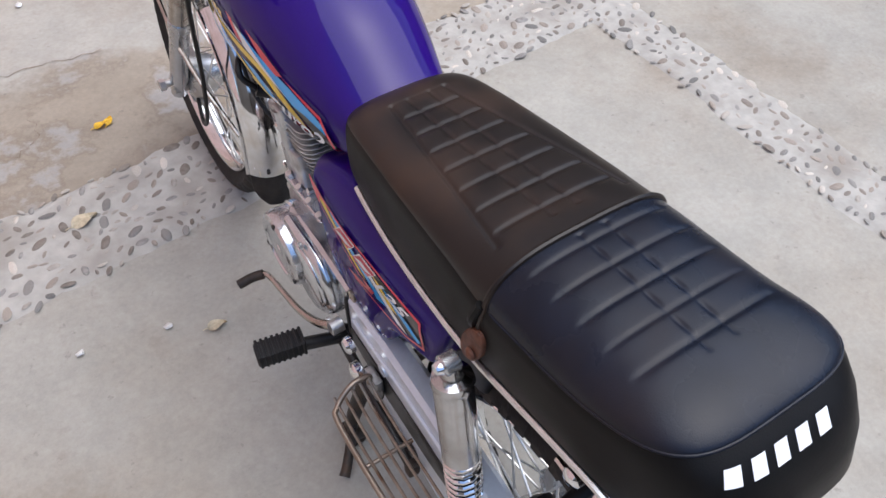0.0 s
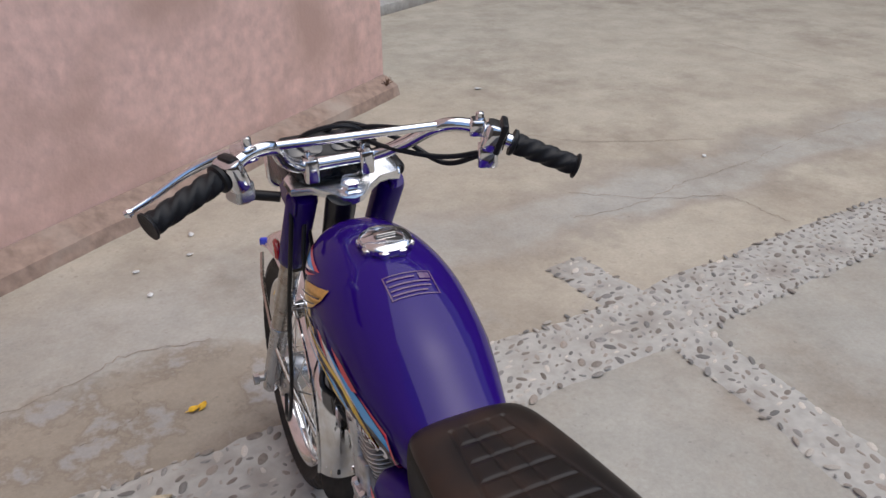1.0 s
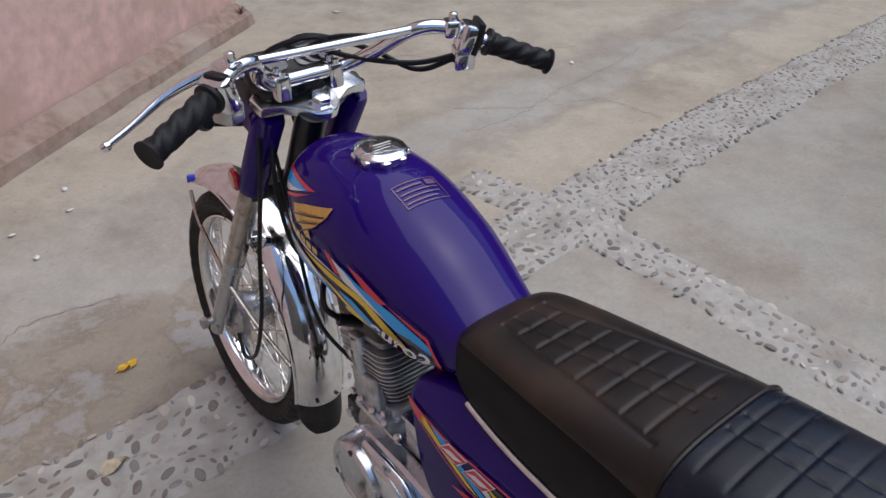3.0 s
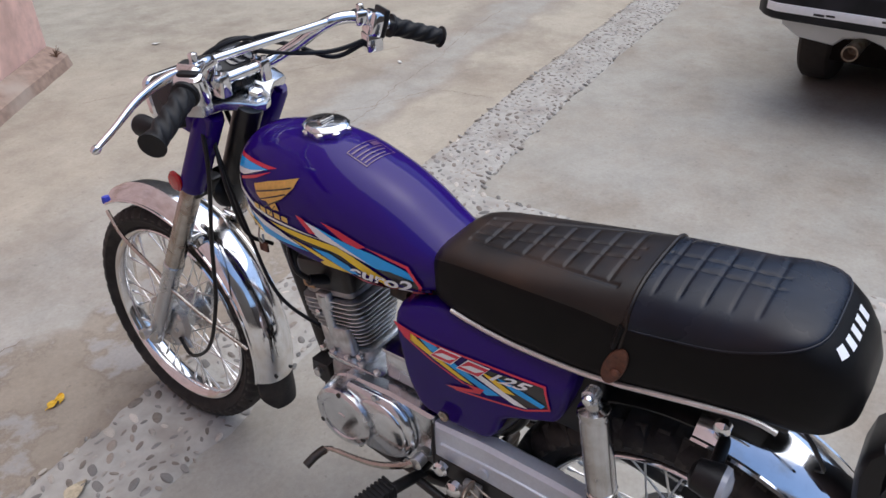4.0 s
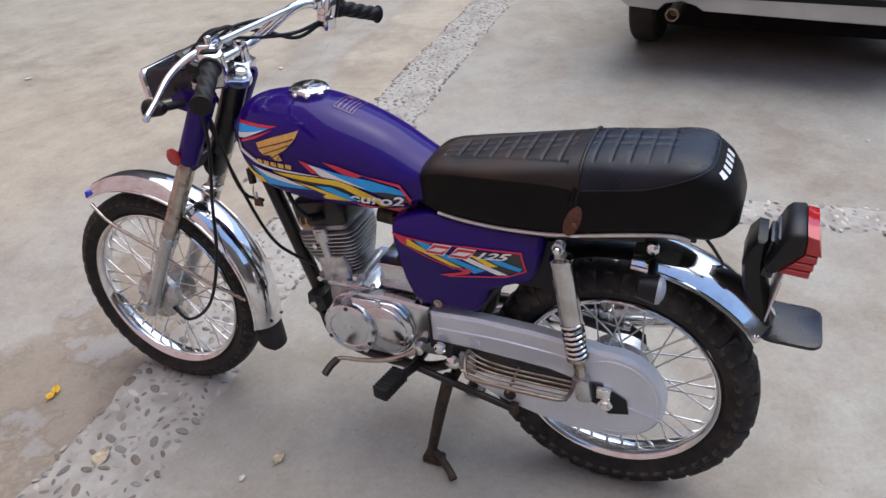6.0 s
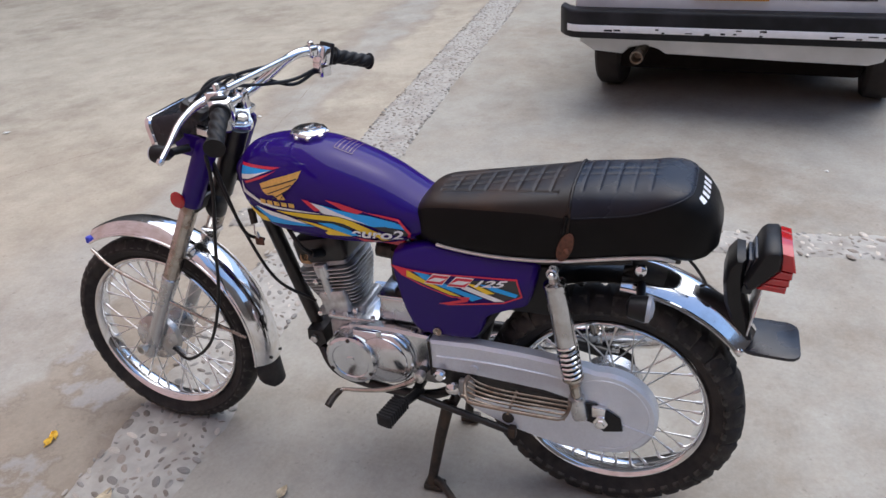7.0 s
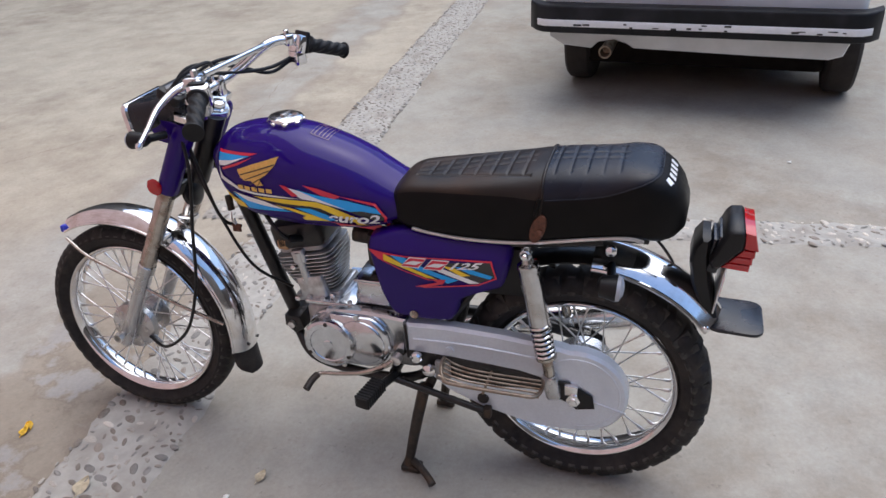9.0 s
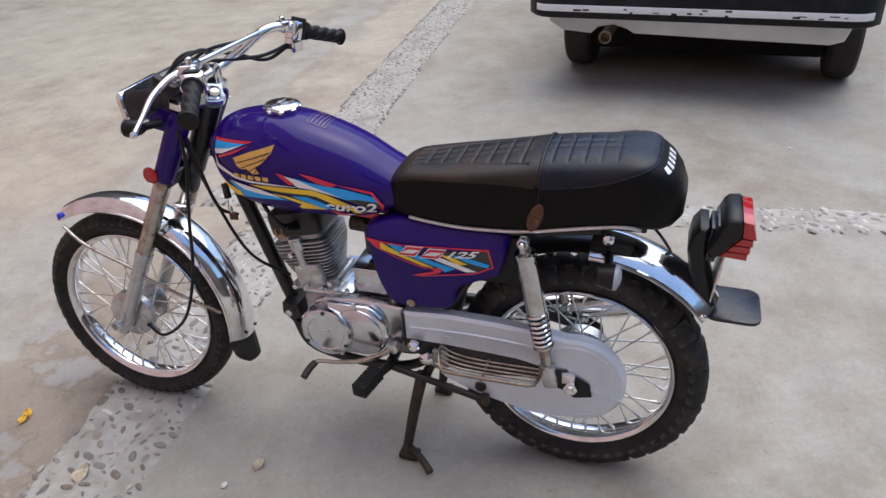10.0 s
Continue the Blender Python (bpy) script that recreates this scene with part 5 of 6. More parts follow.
def ground_material():
    """Worn concrete with strips of sandy dirt and grey washed cement along the stone band."""
    m = bpy.data.materials.new("worn_concrete")
    m.use_nodes = True
    t, n = m.node_tree, m.node_tree.nodes
    L = t.links.new
    p = n["Principled BSDF"]
    co = n.new("ShaderNodeTexCoord")
    sep = n.new("ShaderNodeSeparateXYZ")
    L(co.outputs["Object"], sep.inputs[0])

    def noise_tex(scale, detail=6, rough=0.55):
        q = n.new("ShaderNodeTexNoise")
        q.inputs["Scale"].default_value, q.inputs["Detail"].default_value, q.inputs["Roughness"].default_value = scale, detail, rough
        L(co.outputs["Object"], q.inputs["Vector"])
        return q.outputs[0]

    def mth(op, a, b=None, c=None):
        q = n.new("ShaderNodeMath")
        q.operation = op
        for i, v in enumerate((a, b, c)):
            if v is None:
                continue
            if isinstance(v, (int, float)):
                q.inputs[i].default_value = v
            else:
                L(v, q.inputs[i])
        return q.outputs[0]

    def mix(f, a, b, mode="MIX"):
        q = n.new("ShaderNodeMix")
        q.data_type, q.blend_type = "RGBA", mode
        for i, v in ((0, f), (6, a), (7, b)):
            if isinstance(v, (int, float)):
                q.inputs[i].default_value = v
            elif isinstance(v, tuple):
                q.inputs[i].default_value = (*v, 1)
            else:
                L(v, q.inputs[i])
        return q.outputs[2]

    def rng(v, a, b, c=0.0, d=1.0):
        q = n.new("ShaderNodeMapRange")
        L(v, q.inputs[0])
        for i, x in ((1, a), (2, b), (3, c), (4, d)):
            q.inputs[i].default_value = x
        return q.outputs[0]

    x, y = sep.outputs[0], sep.outputs[1]
    v = mth("SUBTRACT", mth("SUBTRACT", y, mth("MULTIPLY", x, 0.155)), 1.15)
    warp = mth("MULTIPLY", mth("SUBTRACT", noise_tex(2.6, 8, 0.62), 0.5), 0.55)
    vv = rng(mth("ADD", v, warp), -0.5, 1.9)
    grey, pale, sand, brown, wash, warm = (0.36, 0.344, 0.302), (0.375, 0.357, 0.308), (0.31, 0.268, 0.212), (0.265, 0.222, 0.175), (0.385, 0.367, 0.324), (0.44, 0.394, 0.312)
    near = ramp(n, [(0.0, grey), (0.24, grey), (0.285, brown), (0.31, sand), (0.42, sand), (0.455, (0.30, 0.262, 0.21)), (0.48, wash), (0.62, wash), (0.80, warm)])
    far = ramp(n, [(0.0, grey), (0.26, pale), (0.30, warm), (0.44, warm), (0.475, (0.345, 0.305, 0.25)), (0.51, wash), (0.59, wash), (0.63, (0.345, 0.305, 0.25)), (0.69, warm)])
    L(vv, near.inputs[0])
    L(vv, far.inputs[0])
    fx = rng(mth("ADD", x, mth("MULTIPLY", noise_tex(1.3, 3), 0.6)), 0.5, 1.3)
    col = mix(fx, near.outputs[0], far.outputs[0])
    patch = rng(noise_tex(1.7, 9, 0.66), 0.42, 0.66)
    col = mix(mth("MULTIPLY", patch, 0.48), col, (0.30, 0.25, 0.19))
    damp = mth("MULTIPLY", rng(noise_tex(0.8, 10, 0.7), 0.47, 0.60), rng(noise_tex(3.4, 9, 0.72), 0.40, 0.62))
    col = mix(mth("MULTIPLY", damp, 0.5), col, (0.245, 0.205, 0.16))
    mottle = rng(noise_tex(5.5, 9, 0.7), 0.36, 0.66, 0.88, 1.09)
    col = mix(1.0, col, mottle, "MULTIPLY")
    spots = rng(noise_tex(11, 8, 0.7), 0.58, 0.72)
    col = mix(mth("MULTIPLY", spots, 0.45), col, (0.20, 0.17, 0.14))
    flecks = rng(noise_tex(38, 5, 0.65), 0.63, 0.72)
    col = mix(mth("MULTIPLY", flecks, 0.45), col, (0.16, 0.14, 0.12))
    crust = rng(noise_tex(4.5, 9, 0.66), 0.53, 0.60)
    dirt = mth("MULTIPLY", mth("MULTIPLY", rng(vv, 0.28, 0.31), rng(vv, 0.50, 0.45)), rng(fx, 0.6, 0.2))
    col = mix(mth("MULTIPLY", mth("MULTIPLY", crust, dirt), 0.72), col, (0.33, 0.32, 0.31))
    rim_ = mth("MULTIPLY", mth("MULTIPLY", rng(noise_tex(4.5, 9, 0.66), 0.49, 0.53), rng(noise_tex(4.5, 9, 0.66), 0.57, 0.53)), dirt)
    col = mix(mth("MULTIPLY", rim_, 0.40), col, (0.17, 0.135, 0.10))
    grain = rng(noise_tex(85, 6, 0.7), 0.3, 0.7, 0.90, 1.08)
    col = mix(1.0, col, grain, "MULTIPLY")
    L(col, p.inputs["Base Color"])
    L(rng(patch, 0, 1, 0.72, 0.9), p.inputs["Roughness"])
    hsum = mth("ADD", mth("MULTIPLY", noise_tex(9, 8, 0.65), 1.0), mth("MULTIPLY", noise_tex(120, 4), 0.10))
    hsum = mth("ADD", hsum, mth("MULTIPLY", mth("MULTIPLY", crust, dirt), 0.5))
    b = n.new("ShaderNodeBump")
    b.inputs["Strength"].default_value, b.inputs["Distance"].default_value = 0.20, 0.006
    L(hsum, b.inputs["Height"])
    L(b.outputs[0], p.inputs["Normal"])
    return m


def ground_z(x, y):
    return -0.016 * math.exp(-((x + 0.07) ** 2 + (y - 1.20) ** 2) / 0.09) - 0.013 * math.exp(-((x - 0.01) ** 2 + y ** 2) / 0.05) + 0.004 * (noise.noise(Vector((x * 1.4, y * 1.4, 3.0)))) + 0.0015 * noise.noise(Vector((x * 6, y * 6, 9.0)))


xs = [-60, -25, -12, -6, -4] + list(np.arange(-3, 7.01, 0.06)) + [8, 10, 14, 25, 60]
ys = [-60, -25, -12, -6, -4] + list(np.arange(-3, 7.01, 0.06)) + [8, 10, 14, 25, 60]
V = [(x, y, ground_z(x, y) - 0.004) for y in ys for x in xs]
nx = len(xs)
F = [(j * nx + i, j * nx + i + 1, (j + 1) * nx + i + 1, (j + 1) * nx + i) for j in range(len(ys) - 1) for i in range(nx - 1)]
ground = part("ground", (V, F), ground_material(), None, "", 0)
tagged(ground, "worn beige concrete yard with sandy dirt patches", "ground", kind="structure")

CRACK = material("crack_dirt", (0.24, 0.195, 0.15), 0.95, var=0.3, scale=60)
rng_c = random.Random(5)
for path in ([(1.30, 2.32), (1.62, 2.14), (1.90, 2.05), (1.95, 1.90), (1.98, 1.76)], [(0.80, 3.32), (1.15, 3.17), (1.45, 3.0), (1.72, 2.80), (2.3, 2.62)], [(3.55, 4.27), (3.62, 3.8), (3.70, 3.40), (3.9, 2.9)], [(3.4, 5.95), (4.4, 5.71), (5.6, 5.5)],
             [(-0.9, 1.62), (-0.62, 1.72), (-0.5, 1.80), (-0.25, 1.79)], [(-0.62, 1.44), (-0.49, 1.49), (-0.48, 1.60)], [(1.2, 2.10), (1.5, 2.12), (1.8, 2.22), (2.2, 2.30), (2.7, 2.46), (3.2, 2.56)]):
    P = smooth_path([(x, y, 0) for x, y in path], 10)
    l, r = [], []
    for i, q in enumerate(P):
        t = P[min(i + 1, len(P) - 1)] - P[max(i - 1, 0)]
        nrm = np.array((-t[1], t[0], 0)) / (np.linalg.norm(t) + 1e-9)
        q = q + nrm * rng_c.uniform(-0.010, 0.010)
        w = rng_c.uniform(0.0005, 0.0022)
        for lst, s in ((l, 1), (r, -1)):
            z = ground_z(q[0], q[1]) - 0.0026
            lst.append((q[0] + s * w * nrm[0], q[1] + s * w * nrm[1], z))
    k = len(l)
    part("crack", (l + r, [(i, i + 1, k + i + 1, k + i) for i in range(k - 1)]), CRACK, ground, "", 0)

# ---- stone bands set in cement ----
CEMENT = material("band_cement", (0.40, 0.384, 0.348), 0.85, var=0.14, scale=26, bump=0.7, bscale=90, stain=(0.29, 0.265, 0.23), stain_scale=7)
PEBBLES = [material("dark_pebble", (0.20, 0.19, 0.175), 0.62, var=0.25, scale=70, rand=0.35, bump=0.3, bscale=200), material("brown_pebble", (0.25, 0.215, 0.18), 0.66, var=0.25, scale=70, rand=0.3, bump=0.3, bscale=200), material("pale_pebble", (0.46, 0.42, 0.365), 0.66, var=0.2, scale=70, rand=0.25, bump=0.3, bscale=200)]
BANDS = [("stone_band", [(-3.0, 0.70), (-1.2, 1.0), (-0.5, 1.135), (0.5, 1.305), (1.1, 1.395), (2.1, 1.585), (3.5, 1.78), (5.0, 1.97), (7.0, 2.25)], 0.155, 11),
         ("stone_band", [(0.985, 1.80), (1.035, 1.58), (1.12, 1.25), (1.16, 0.80), (1.20, 0.30), (1.32, -0.17), (1.44, -0.82), (1.65, -1.8)], 0.092, 12)]
pebble_meshes = {}
rp = random.Random(21)


def pebble_shape(seed):
    r = random.Random(seed)
    bm = bmesh.new()
    bmesh.ops.create_icosphere(bm, subdivisions=2, radius=1.0)
    for v in bm.verts:
        k = 1 + 0.22 * noise.noise(v.co * 1.1 + Vector((seed * 3.1, 0, 0)))
        v.co = Vector((v.co.x * k, v.co.y * k * 0.62, v.co.z * k * 0.5))
    bmesh.ops.delete(bm, geom=[v for v in bm.verts if v.co.z < -0.12], context="VERTS")
    bm.verts.index_update()
    V, F = [tuple(v.co) for v in bm.verts], [tuple(v.index for v in f.verts) for f in bm.faces]
    bm.free()
    return V, F


shapes = [pebble_shape(k) for k in range(7)]
pebble_me = [[make_mesh("pebble", s, mt_, 0) for s in shapes] for mt_ in PEBBLES]


def along(path, s):
    d = 0.0
    for a, b in zip(path[:-1], path[1:]):
        l = math.dist(a, b)
        if d + l >= s or b is path[-1]:
            u = (s - d) / l
            t = ((b[0] - a[0]) / l, (b[1] - a[1]) / l)
            return (a[0] + (b[0] - a[0]) * u, a[1] + (b[1] - a[1]) * u), t
        d += l


placed = []
for name, path, hw, seed in BANDS:
    path = [tuple(q[:2]) for q in smooth_path([(x, y, 0) for x, y in path], 8)]
    total = sum(math.dist(a, b) for a, b in zip(path[:-1], path[1:]))
    rings = []
    steps = int(total / 0.025)
    for i in range(steps + 1):
        (x, y), t = along(path, total * i / steps * 0.9999)
        nr = (-t[1], t[0])
        ring = []
        wl = hw + 0.022 * noise.noise(Vector((x * 5, y * 5, seed))) + 0.014 * noise.noise(Vector((x * 19, y * 19, seed)))
        wr = hw + 0.022 * noise.noise(Vector((x * 5, y * 5, seed + 7))) + 0.014 * noise.noise(Vector((x * 19, y * 19, seed + 7)))
        for j in range(9):
            s = -wl + (wl + wr) * j / 8
            px_, py_ = x + nr[0] * s, y + nr[1] * s
            ring.append((px_, py_, ground_z(px_, py_) - 0.004 + (0.0052 if 0 < j < 8 else -0.003) + (0.001 if seed == 12 else 0)))
        rings.append(ring)
    band = part(name, loft(rings, closed=False, cap=False), CEMENT, None, "", 0)
    tagged(band, "grey cement band set with dark river pebbles", "paving", "stone bands", "structure")
    rest = [[], [], []]
    singles = 0
    tries = int(total * hw * 2 * 3400)
    for _ in range(tries):
        s, w = rp.uniform(0, total * 0.999), rp.uniform(-hw * 0.93, hw * 0.93)
        (x, y), t = along(path, s)
        x, y = x - t[1] * w, y + t[0] * w
        size = rp.choice((0.007, 0.009, 0.010, 0.011, 0.013, 0.015, 0.018))
        if x < -1.6 or any((x - a) ** 2 + (y - b) ** 2 < (0.80 * (size + c)+0.006) ** 2 for a, b, c in placed):
            continue
        placed.append((x, y, size))
        kind = rp.choices((0, 1, 2), (0.36, 0.34, 0.30))[0]
        k = rp.randrange(7)
        rot = rp.gauss(0.75, 0.7)
        m = Matrix.Translation((x, y, ground_z(x, y) + (0.0020 if seed == 12 else 0.0010))) @ Matrix.Rotation(rot, 4, "Z") @ Matrix.Rotation(rp.gauss(0, 0.15), 4, "X") @ Matrix.Diagonal((size * 1.15, size * rp.uniform(0.75, 1.15), size * rp.uniform(0.24, 0.42), 1))
        if singles < 290 and -0.75 < x < 1.6 and -0.4 < y < 2.0:
            ob = new("pebble", pebble_me[kind][k])
            ob.parent = band
            ob.matrix_basis = m
            singles += 1
        else:
            rest[kind].append(xf(shapes[k], m))
    for kind, lst in enumerate(rest):
        if lst:
            tagged(part("pebble_bed", merge(*lst), PEBBLES[kind], band, "", 0), kind="stuff")

# ---- house wall, and unseen walls added to shape the light ----
PLASTER = material("pink_plaster", (0.70, 0.475, 0.405), 0.85, var=0.14, scale=17, bump=0.9, bscale=55, stain=(0.52, 0.35, 0.285), stain_scale=2.4)
PLINTH = material("brown_plinth", (0.31, 0.222, 0.172), 0.9, var=0.25, scale=22, bump=0.9, bscale=50, stain=(0.40, 0.33, 0.27), stain_scale=4)
D = Vector((-0.776, -0.631, 0))
N = Vector((0.631, -0.776, 0))
C = Vector((1.000, 3.975, 0))
rings = []
for i in range(61):
    q = C + D * (8.5 * i / 60)
    ring = []
    for o, z in ((0.0, -0.02), (0.0, 0.6), (0.0, 1.5), (0.0, 7.5), (-0.25, 7.5), (-0.25, -0.02)):
        w = q + N * (o + (0.006 * noise.noise(Vector((i * 0.7, z, 2))) if o == 0 else 0))
        ring.append((w.x, w.y, z))
    rings.append(ring)
wall = part("wall_north", loft(rings), PLASTER, None, "", 30)
tagged(wall, "stained pink plaster house wall with a brown plinth", "wall", kind="structure")
rings = []
for i in range(121):
    q = C + D * (8.5 * i / 120 + 0.004)
    e = 0.010 * noise.noise(Vector((i * 0.35, 0, 5)))
    ring = []
    for o, z in ((0.004, 0.098), (0.030, 0.088 + e), (0.100 + e, 0.048), (0.120 + e, -0.02), (0.004, -0.02)):
        w = q + N * o
        ring.append((w.x, w.y, z))
    rings.append(ring)
tagged(part("trim", loft(rings), PLINTH, None, "", 30), "rough brown cement plinth along the wall foot", "plinth", kind="structure")
# dark walls out of view, added to block low sky and darken reflections
UNSEEN_WALL = material("unseen_wall_plaster", (0.13, 0.112, 0.095), 0.9, var=0.12, scale=5, bump=0.4, bscale=40, stain=(0.095, 0.082, 0.07), stain_scale=1.2)
for nm, blocks in (
        ("wall_south", [((3, -8.0, 1.5), (22, 0.25, 3.0))]),
        ("wall_west", [((-5.4, -4.75, 2.75), (0.25, 6.3, 5.5))]),
        ("wall_east", [((9.5, y, h / 2), (0.25, 3.0, h)) for y, h in ((-6.5, 3.4), (-3.5, 3.9), (-0.5, 3.5), (2.5, 4.1), (5.5, 5.2), (8.5, 6.8))]),
        ("wall_far", [((x, 9.8, h / 2), (1.5, 0.25, h)) for x, h in ((-2.25, 12.4), (-0.75, 11.2), (0.75, 12.8), (2.25, 11.6), (3.75, 13.2), (5.25, 12.2), (6.75, 10.8), (8.25, 12.4), (9.75, 11.4), (11.25, 12.6))])):
    tagged(part(nm, merge(*[rbox(c, size, 0.02) for c, size in blocks]), UNSEEN_WALL, None), "unseen plain wall, added to shape sky light and reflections", "wall", kind="structure")
kerb = part("kerb", rbox((2.05, 6.28, 0.03), (1.4, 0.16, 0.10), 0.02, Matrix.Rotation(radians(32), 4, "Z")), CEMENT, None)
tagged(kerb, "low pale cement kerb across the yard", "kerb", kind="structure")

# ---- parked car, tail towards the yard ----
CAR_PAINT = material("white_car_paint", (0.78, 0.80, 0.81), 0.3, 0.0, 0.7, 0.05, 12, stain=(0.55, 0.57, 0.56), stain_scale=2)
CAR_BLACK = material("faded_black_bumper", (0.009, 0.010, 0.012), 0.5, var=0.2, scale=30, stain=(0.03, 0.03, 0.035), stain_scale=6, spec=0.25)
GLASS = material("dark_car_glass", (0.03, 0.035, 0.04), 0.06, 0, 0.5, 0.05)
ORANGE = material("orange_plate", (0.72, 0.33, 0.02), 0.45, var=0.08)
DUSTY_RUBBER = material("dusty_car_tyre", (0.026, 0.021, 0.018), 0.85, var=0.25, scale=20, bump=0.4, bscale=120)
UNDER = material("car_underside", (0.010, 0.008, 0.007), 0.95, var=0.3, scale=12, spec=0.1)
car = thing("car", pose(2.60, 0.0, 0, 0, 0, 0), "white hatchback car with black bumper, parked", "car")


def car_section(x, hw, z0, z1, r=0.07):
    return [(x, y, (z0 + z1) / 2 + z) for y, z in rrect(2 * hw, z1 - z0, min(r, (z1 - z0) / 2.2))]


body = part("body", loft([car_section(*s) for s in ((0.045, 0.735, 0.47, 0.90), (0.055, 0.75, 0.42, 0.93), (0.12, 0.77, 0.36, 0.96), (0.5, 0.785, 0.28, 0.97), (1.4, 0.79, 0.25, 0.97), (2.35, 0.785, 0.25, 0.93), (3.0, 0.76, 0.28, 0.86), (3.45, 0.72, 0.32, 0.78), (3.52, 0.66, 0.38, 0.70))]), CAR_PAINT, car, "white painted body", 40)
part("cabin", loft([car_section(*s) for s in ((0.14, 0.68, 0.93, 0.98), (0.30, 0.64, 0.93, 1.26), (0.48, 0.60, 0.93, 1.40), (1.2, 0.60, 0.93, 1.42), (1.75, 0.60, 0.93, 1.36), (2.35, 0.66, 0.90, 0.98))]), CAR_PAINT, car, "", 40)
part("rear_window", plate([(-0.52, 1.0), (0.52, 1.0), (0.48, 1.26), (-0.48, 1.26)], 0.19, 0.21), GLASS, car, "dark rear glass")
part("tailgate_seam", plate([(-0.62, 0.585), (0.62, 0.585), (0.62, 0.591), (-0.62, 0.591)], 0.042, 0.048, 0.001), CAR_BLACK, body)
part("crease", plate([(-0.70, 0.625), (0.70, 0.625), (0.70, 0.640), (-0.70, 0.640)], 0.036, 0.060, 0.005), CAR_PAINT, body)
val = [(-0.735, 0.400), (0.735, 0.400), (0.735, 0.345), (0.66, 0.300), (0.51, 0.288), (0.475, 0.322), (0.395, 0.338), (0.325, 0.318), (0.29, 0.296), (-0.30, 0.284), (-0.64, 0.280), (-0.70, 0.300)]
part("rear_valance", plate(val, 0.085, 0.13, 0.008), CAR_PAINT, car, "white lower rear panel")
brings = []
for i in range(41):
    y = -0.83 + 1.66 * i / 40
    x0 = 0.10 * max(0, (abs(y) - 0.72) / 0.11) ** 2
    brings.append([(x0 + x - 0.0, y, 0.466 + z) for x, z in rrect(0.095, 0.142, 0.016)])
bp = part("rear_bumper", loft(brings), CAR_BLACK, car, "faded black bumper with white strip", 40)
brings = []
for i in range(41):
    y = -0.79 + 1.565 * i / 40
    x0 = 0.10 * max(0, (abs(y) - 0.72) / 0.11) ** 2
    brings.append([(x0 - 0.049 + x, y, 0.448 + z) for x, z in rrect(0.008, 0.034, 0.003, 2)])
part("bumper_strip", loft(brings), WHITE, bp, "scuffed white strip")
rc = random.Random(9)
for y in [rc.uniform(-0.68, 0.70) for _ in range(16)]:
    part("scuff", rbox((-0.0535, y, 0.448 + rc.uniform(-0.012, 0.012)), (0.002, rc.uniform(0.012, 0.045), rc.uniform(0.004, 0.010)), 0.001), CAR_BLACK, bp)
for y in (0.555, -0.52):
    part("bumper_bracket", rbox((0.07, y, 0.392), (0.05, 0.14, 0.035), 0.01), CAR_BLACK, bp)
for y in (0.66, -0.66):
    part("tail_light", rbox((0.045, y, 0.72), (0.03, 0.13, 0.20), 0.01), RED_LENS, car, "red tail light")
plt_ = part("number_plate", rbox((0.034, 0.0, 0.632), (0.010, 0.34, 0.105), 0.004), ORANGE, car, "orange number plate")
for k in range(6):
    part("plate_bar", rbox((0.028, -0.13 + 0.052 * k, 0.632), (0.003, 0.03, 0.06), 0.001), CAR_BLACK, plt_)
part("exhaust_pipe", lathe([(0.06, 0.0), (0.06, 0.022), (0.0, 0.026), (0.0, 0.033), (0.03, 0.034), (0.05, 0.031), (0.35, 0.028), (0.36, 0.06), (0.8, 0.06)], (0.02, 0.425, 0.288), (1, 0, 0), 24), RUSTY, car, "rusty exhaust pipe")
# near-black box hung extra low to block light and deepen shade below
part("underbody", rbox((1.75, 0, 0.25), (2.9, 1.30, 0.20), 0.04), UNDER, car, "dark underbody")
part("rear_axle", rod((0.53, -0.62, 0.265), (0.53, 0.60, 0.265), 0.035), UNDER, car)
for x in (0.53, 2.78):
    for y, s in ((0.625, 1), (-0.735, -1)):
        w = part("wheel", lathe([(-0.075, 0.16), (-0.080, 0.20), (-0.072, 0.245), (-0.055, 0.262), (-0.02, 0.266), (0.02, 0.266), (0.055, 0.262), (0.072, 0.245), (0.080, 0.20), (0.075, 0.16)], (x, y, 0.265), (0, 1, 0), 48), DUSTY_RUBBER, car, "dusty car tyre on steel rim")
        part("rim", lathe([(-0.06, 0.0), (-0.06, 0.165), (0.05, 0.165), (0.055, 0.12), (0.04, 0.06), (0.05, 0.0)], (x, y, 0.265), (0, s, 0), 32), SATIN, w)

# ---- small litter ----


def leaf(name, at, size, rot, mat, label, curl):
    V, F = [], []
    n, m_ = 12, 6
    for i in range(n + 1):
        u = i / n
        w = math.sin(math.pi * u ** 0.8) * 0.34
        for j in range(m_ + 1):
            s = -1 + 2 * j / m_
            V.append((size * (u - 0.5), size * w * s, size * (curl * (abs(s) ** 1.5 * w + 0.25 * math.sin(5 * u + 2 * s)) + 0.06)))
    k = m_ + 1
    F = [(i * k + j, i * k + j + 1, (i + 1) * k + j + 1, (i + 1) * k + j) for i in range(n) for j in range(m_)]
    V2 = V + [(x, y, z - 0.0009) for x, y, z in V]
    nv = len(V)
    F2 = F + [tuple(i + nv for i in f[::-1]) for f in F]
    ob = part(name, merge((V2, F2), tube([(-size * 0.5, 0, size * 0.06), (-size * 0.62, size * 0.02, size * 0.05), (-size * 0.75, 0, size * 0.06)], 0.0011, 6, 3)), mat, None, "", 0)
    x, y = at
    ob.matrix_world = pose(x, y, ground_z(x, y) + 0.0015, 0, 0, rot)
    return tagged(ob, label, "leaf")


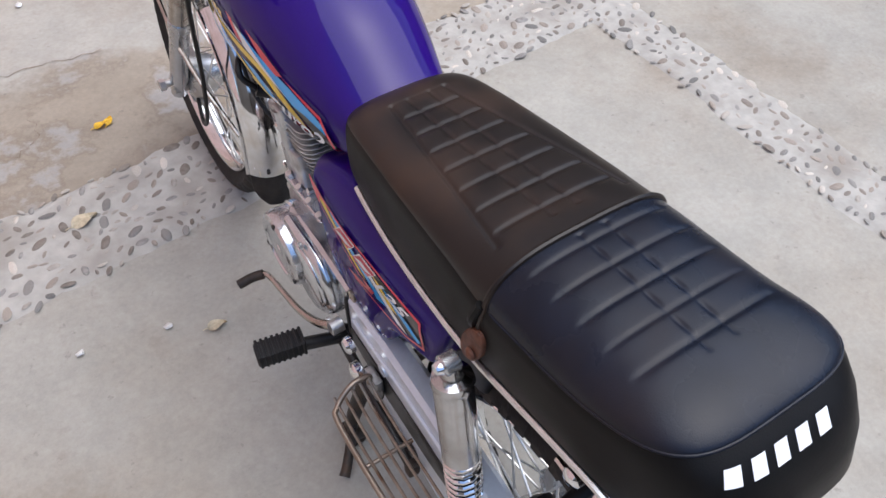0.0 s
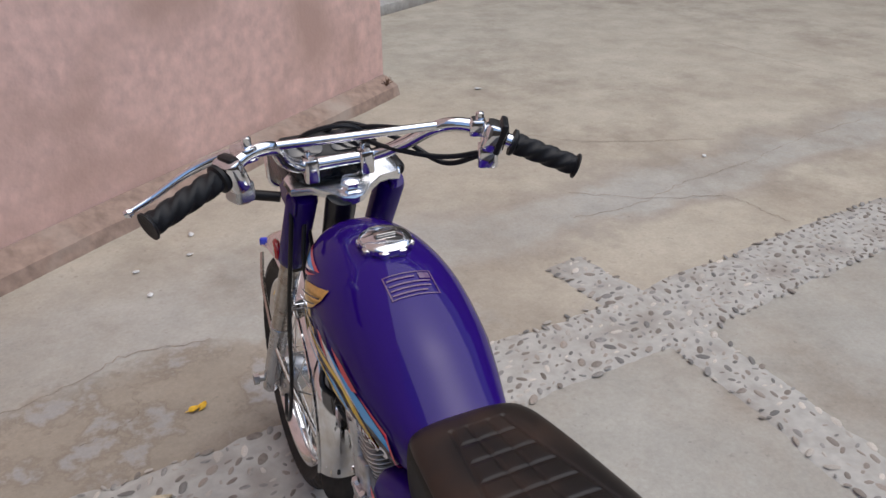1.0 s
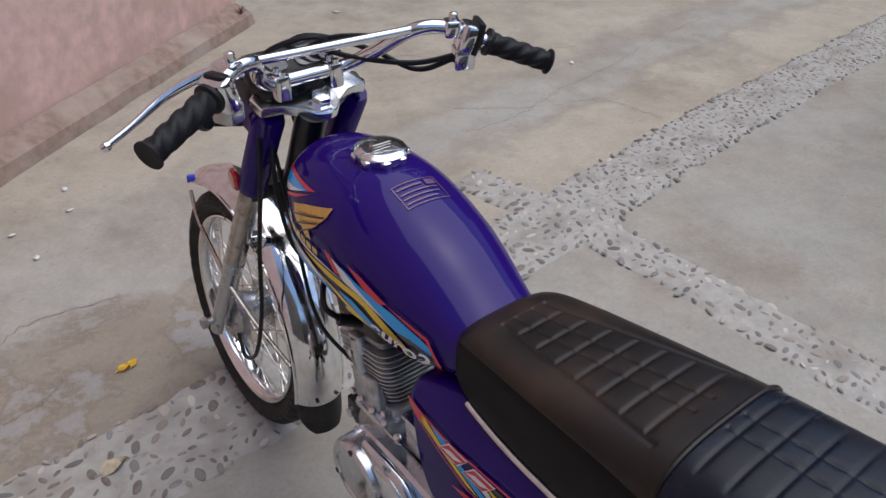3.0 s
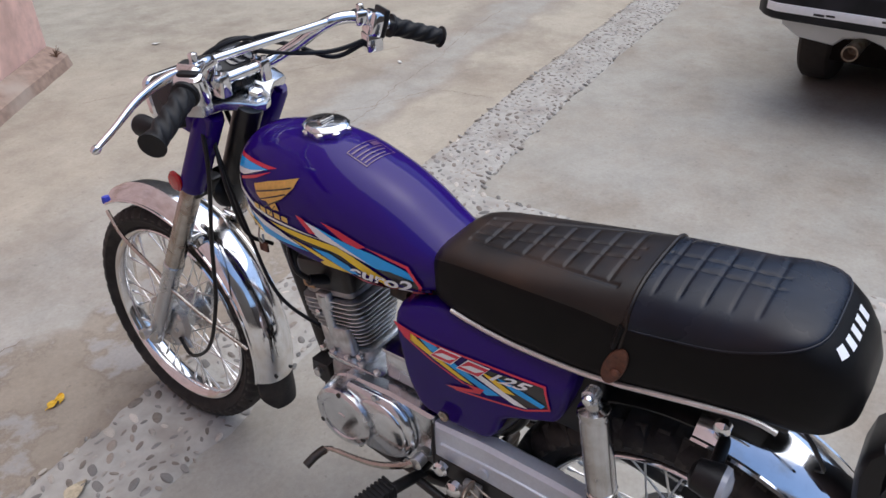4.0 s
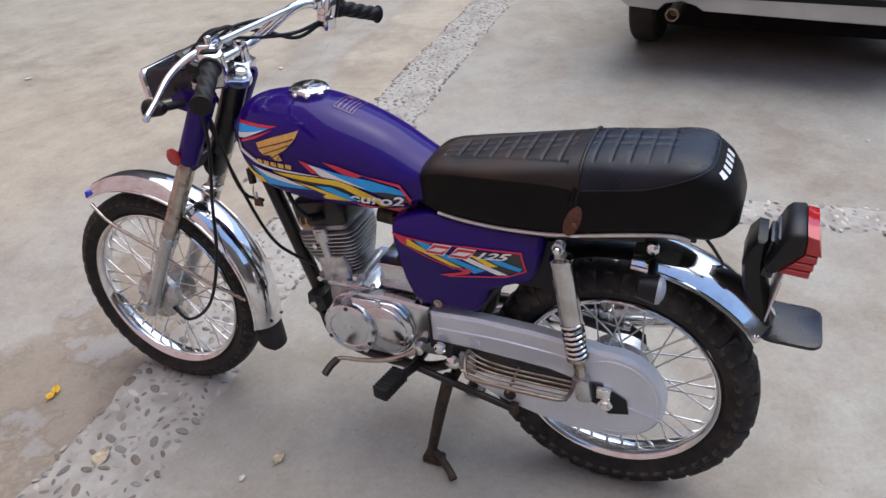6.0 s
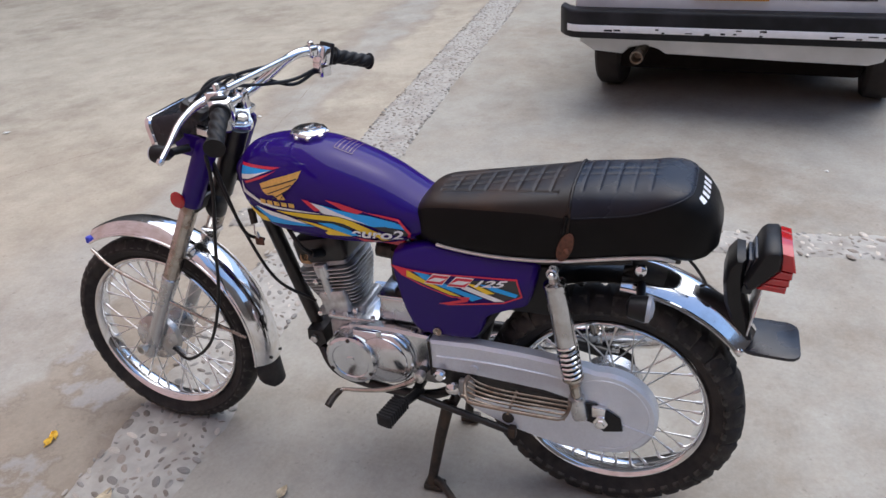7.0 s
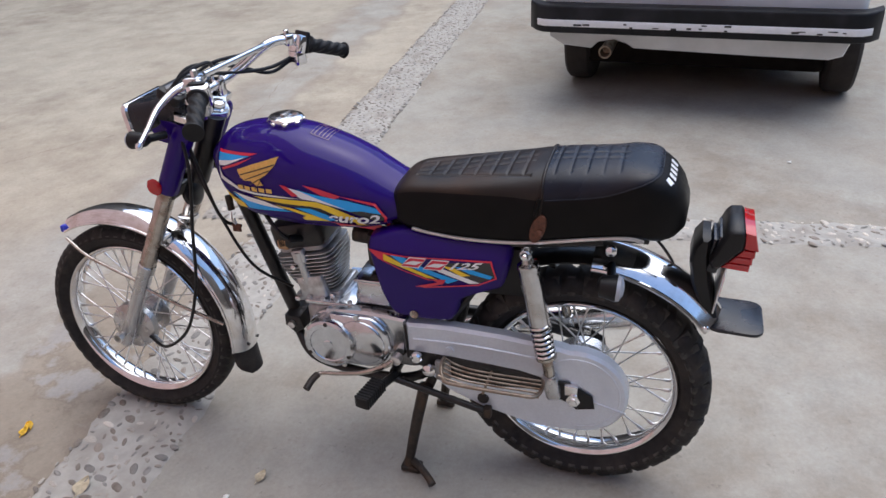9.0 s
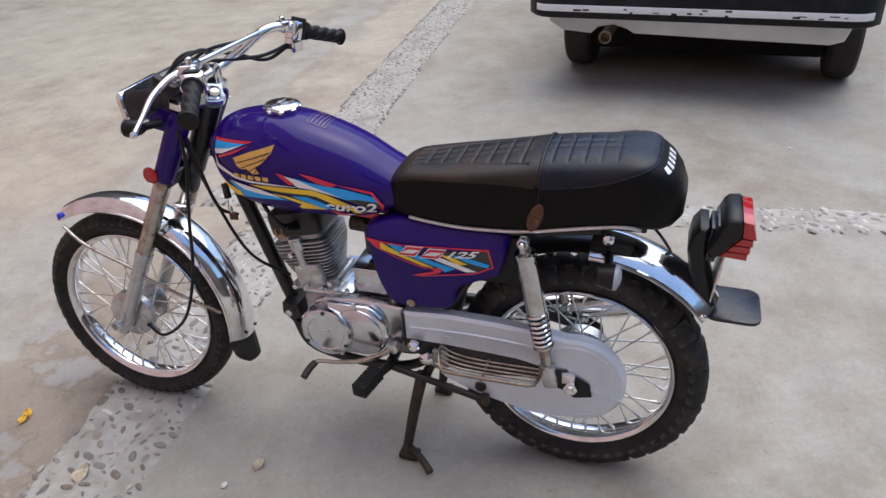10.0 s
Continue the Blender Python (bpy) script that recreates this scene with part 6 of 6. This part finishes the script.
YLEAF = material("yellow_leaf", (0.70, 0.42, 0.02), 0.6, var=0.25, scale=90, bump=0.3, bscale=150)
DRY = material("dry_leaf", (0.50, 0.43, 0.30), 0.75, var=0.25, scale=90, bump=0.4, bscale=150)
leaf("leaf", (-0.330, 1.478), 0.036, 20, YLEAF, "yellow fallen leaf curled on sandy dirt", 0.3)
leaf("leaf", (-0.308, 1.484), 0.034, 60, YLEAF, "yellow fallen leaf curled on sandy dirt", 0.35)
leaf("leaf", (-0.44, 1.17), 0.062, 15, DRY, "pale dry leaf lying on the pebbles", 0.35)
leaf("leaf", (-0.272, 0.754), 0.040, 0, DRY, "pale dry leaf lying on concrete", 0.4)
PAPER = material("paper_scrap", (0.74, 0.73, 0.70), 0.8, var=0.1)
for i, (x, y, s) in enumerate(((-0.26, 2.36, 0.016), (-0.41, 2.12, 0.015), (-0.24, 2.52, 0.018), (1.53, 3.80, 0.026), (-0.45, 2.30, 0.016), (2.10, 2.44, 0.018), (2.05, -0.50, 0.010), (-0.36, 0.80, 0.012), (-0.53, 0.82, 0.012))):
    V = [(s * math.cos(a) * (0.6 + 0.4 * random.random()), 0.6 * s * math.sin(a), 0.002 + 0.006 * random.random()) for a in [2 * math.pi * j / 7 for j in range(7)]]
    ob = part("paper_scrap", loft([V, [(p[0], p[1], p[2] + 0.001) for p in V]]), PAPER, None, "", 0)
    ob.matrix_world = pose(x, y, ground_z(x, y) - 0.003, 0, 0, 47 * i)
    tagged(ob, "tiny white paper scrap on the ground", "litter", "paper scraps")
tuft = []
for k in range(14):
    a = random.uniform(0, 6.28)
    h = random.uniform(0.02, 0.055)
    tuft.append(tube([(0, 0, 0), (0.012 * math.cos(a), 0.012 * math.sin(a), h * 0.6), (0.035 * math.cos(a), 0.035 * math.sin(a), h)], [0.003, 0.002, 0.0008], 5, 3))
ob = part("weed_tuft", merge(*tuft), material("dry_weed", (0.16, 0.09, 0.055), 0.9, var=0.3), None, "", 0)
ob.matrix_world = pose(0.985, 3.865, 0.06)
tagged(ob, "dry brown weed tuft at the wall foot", "weed")
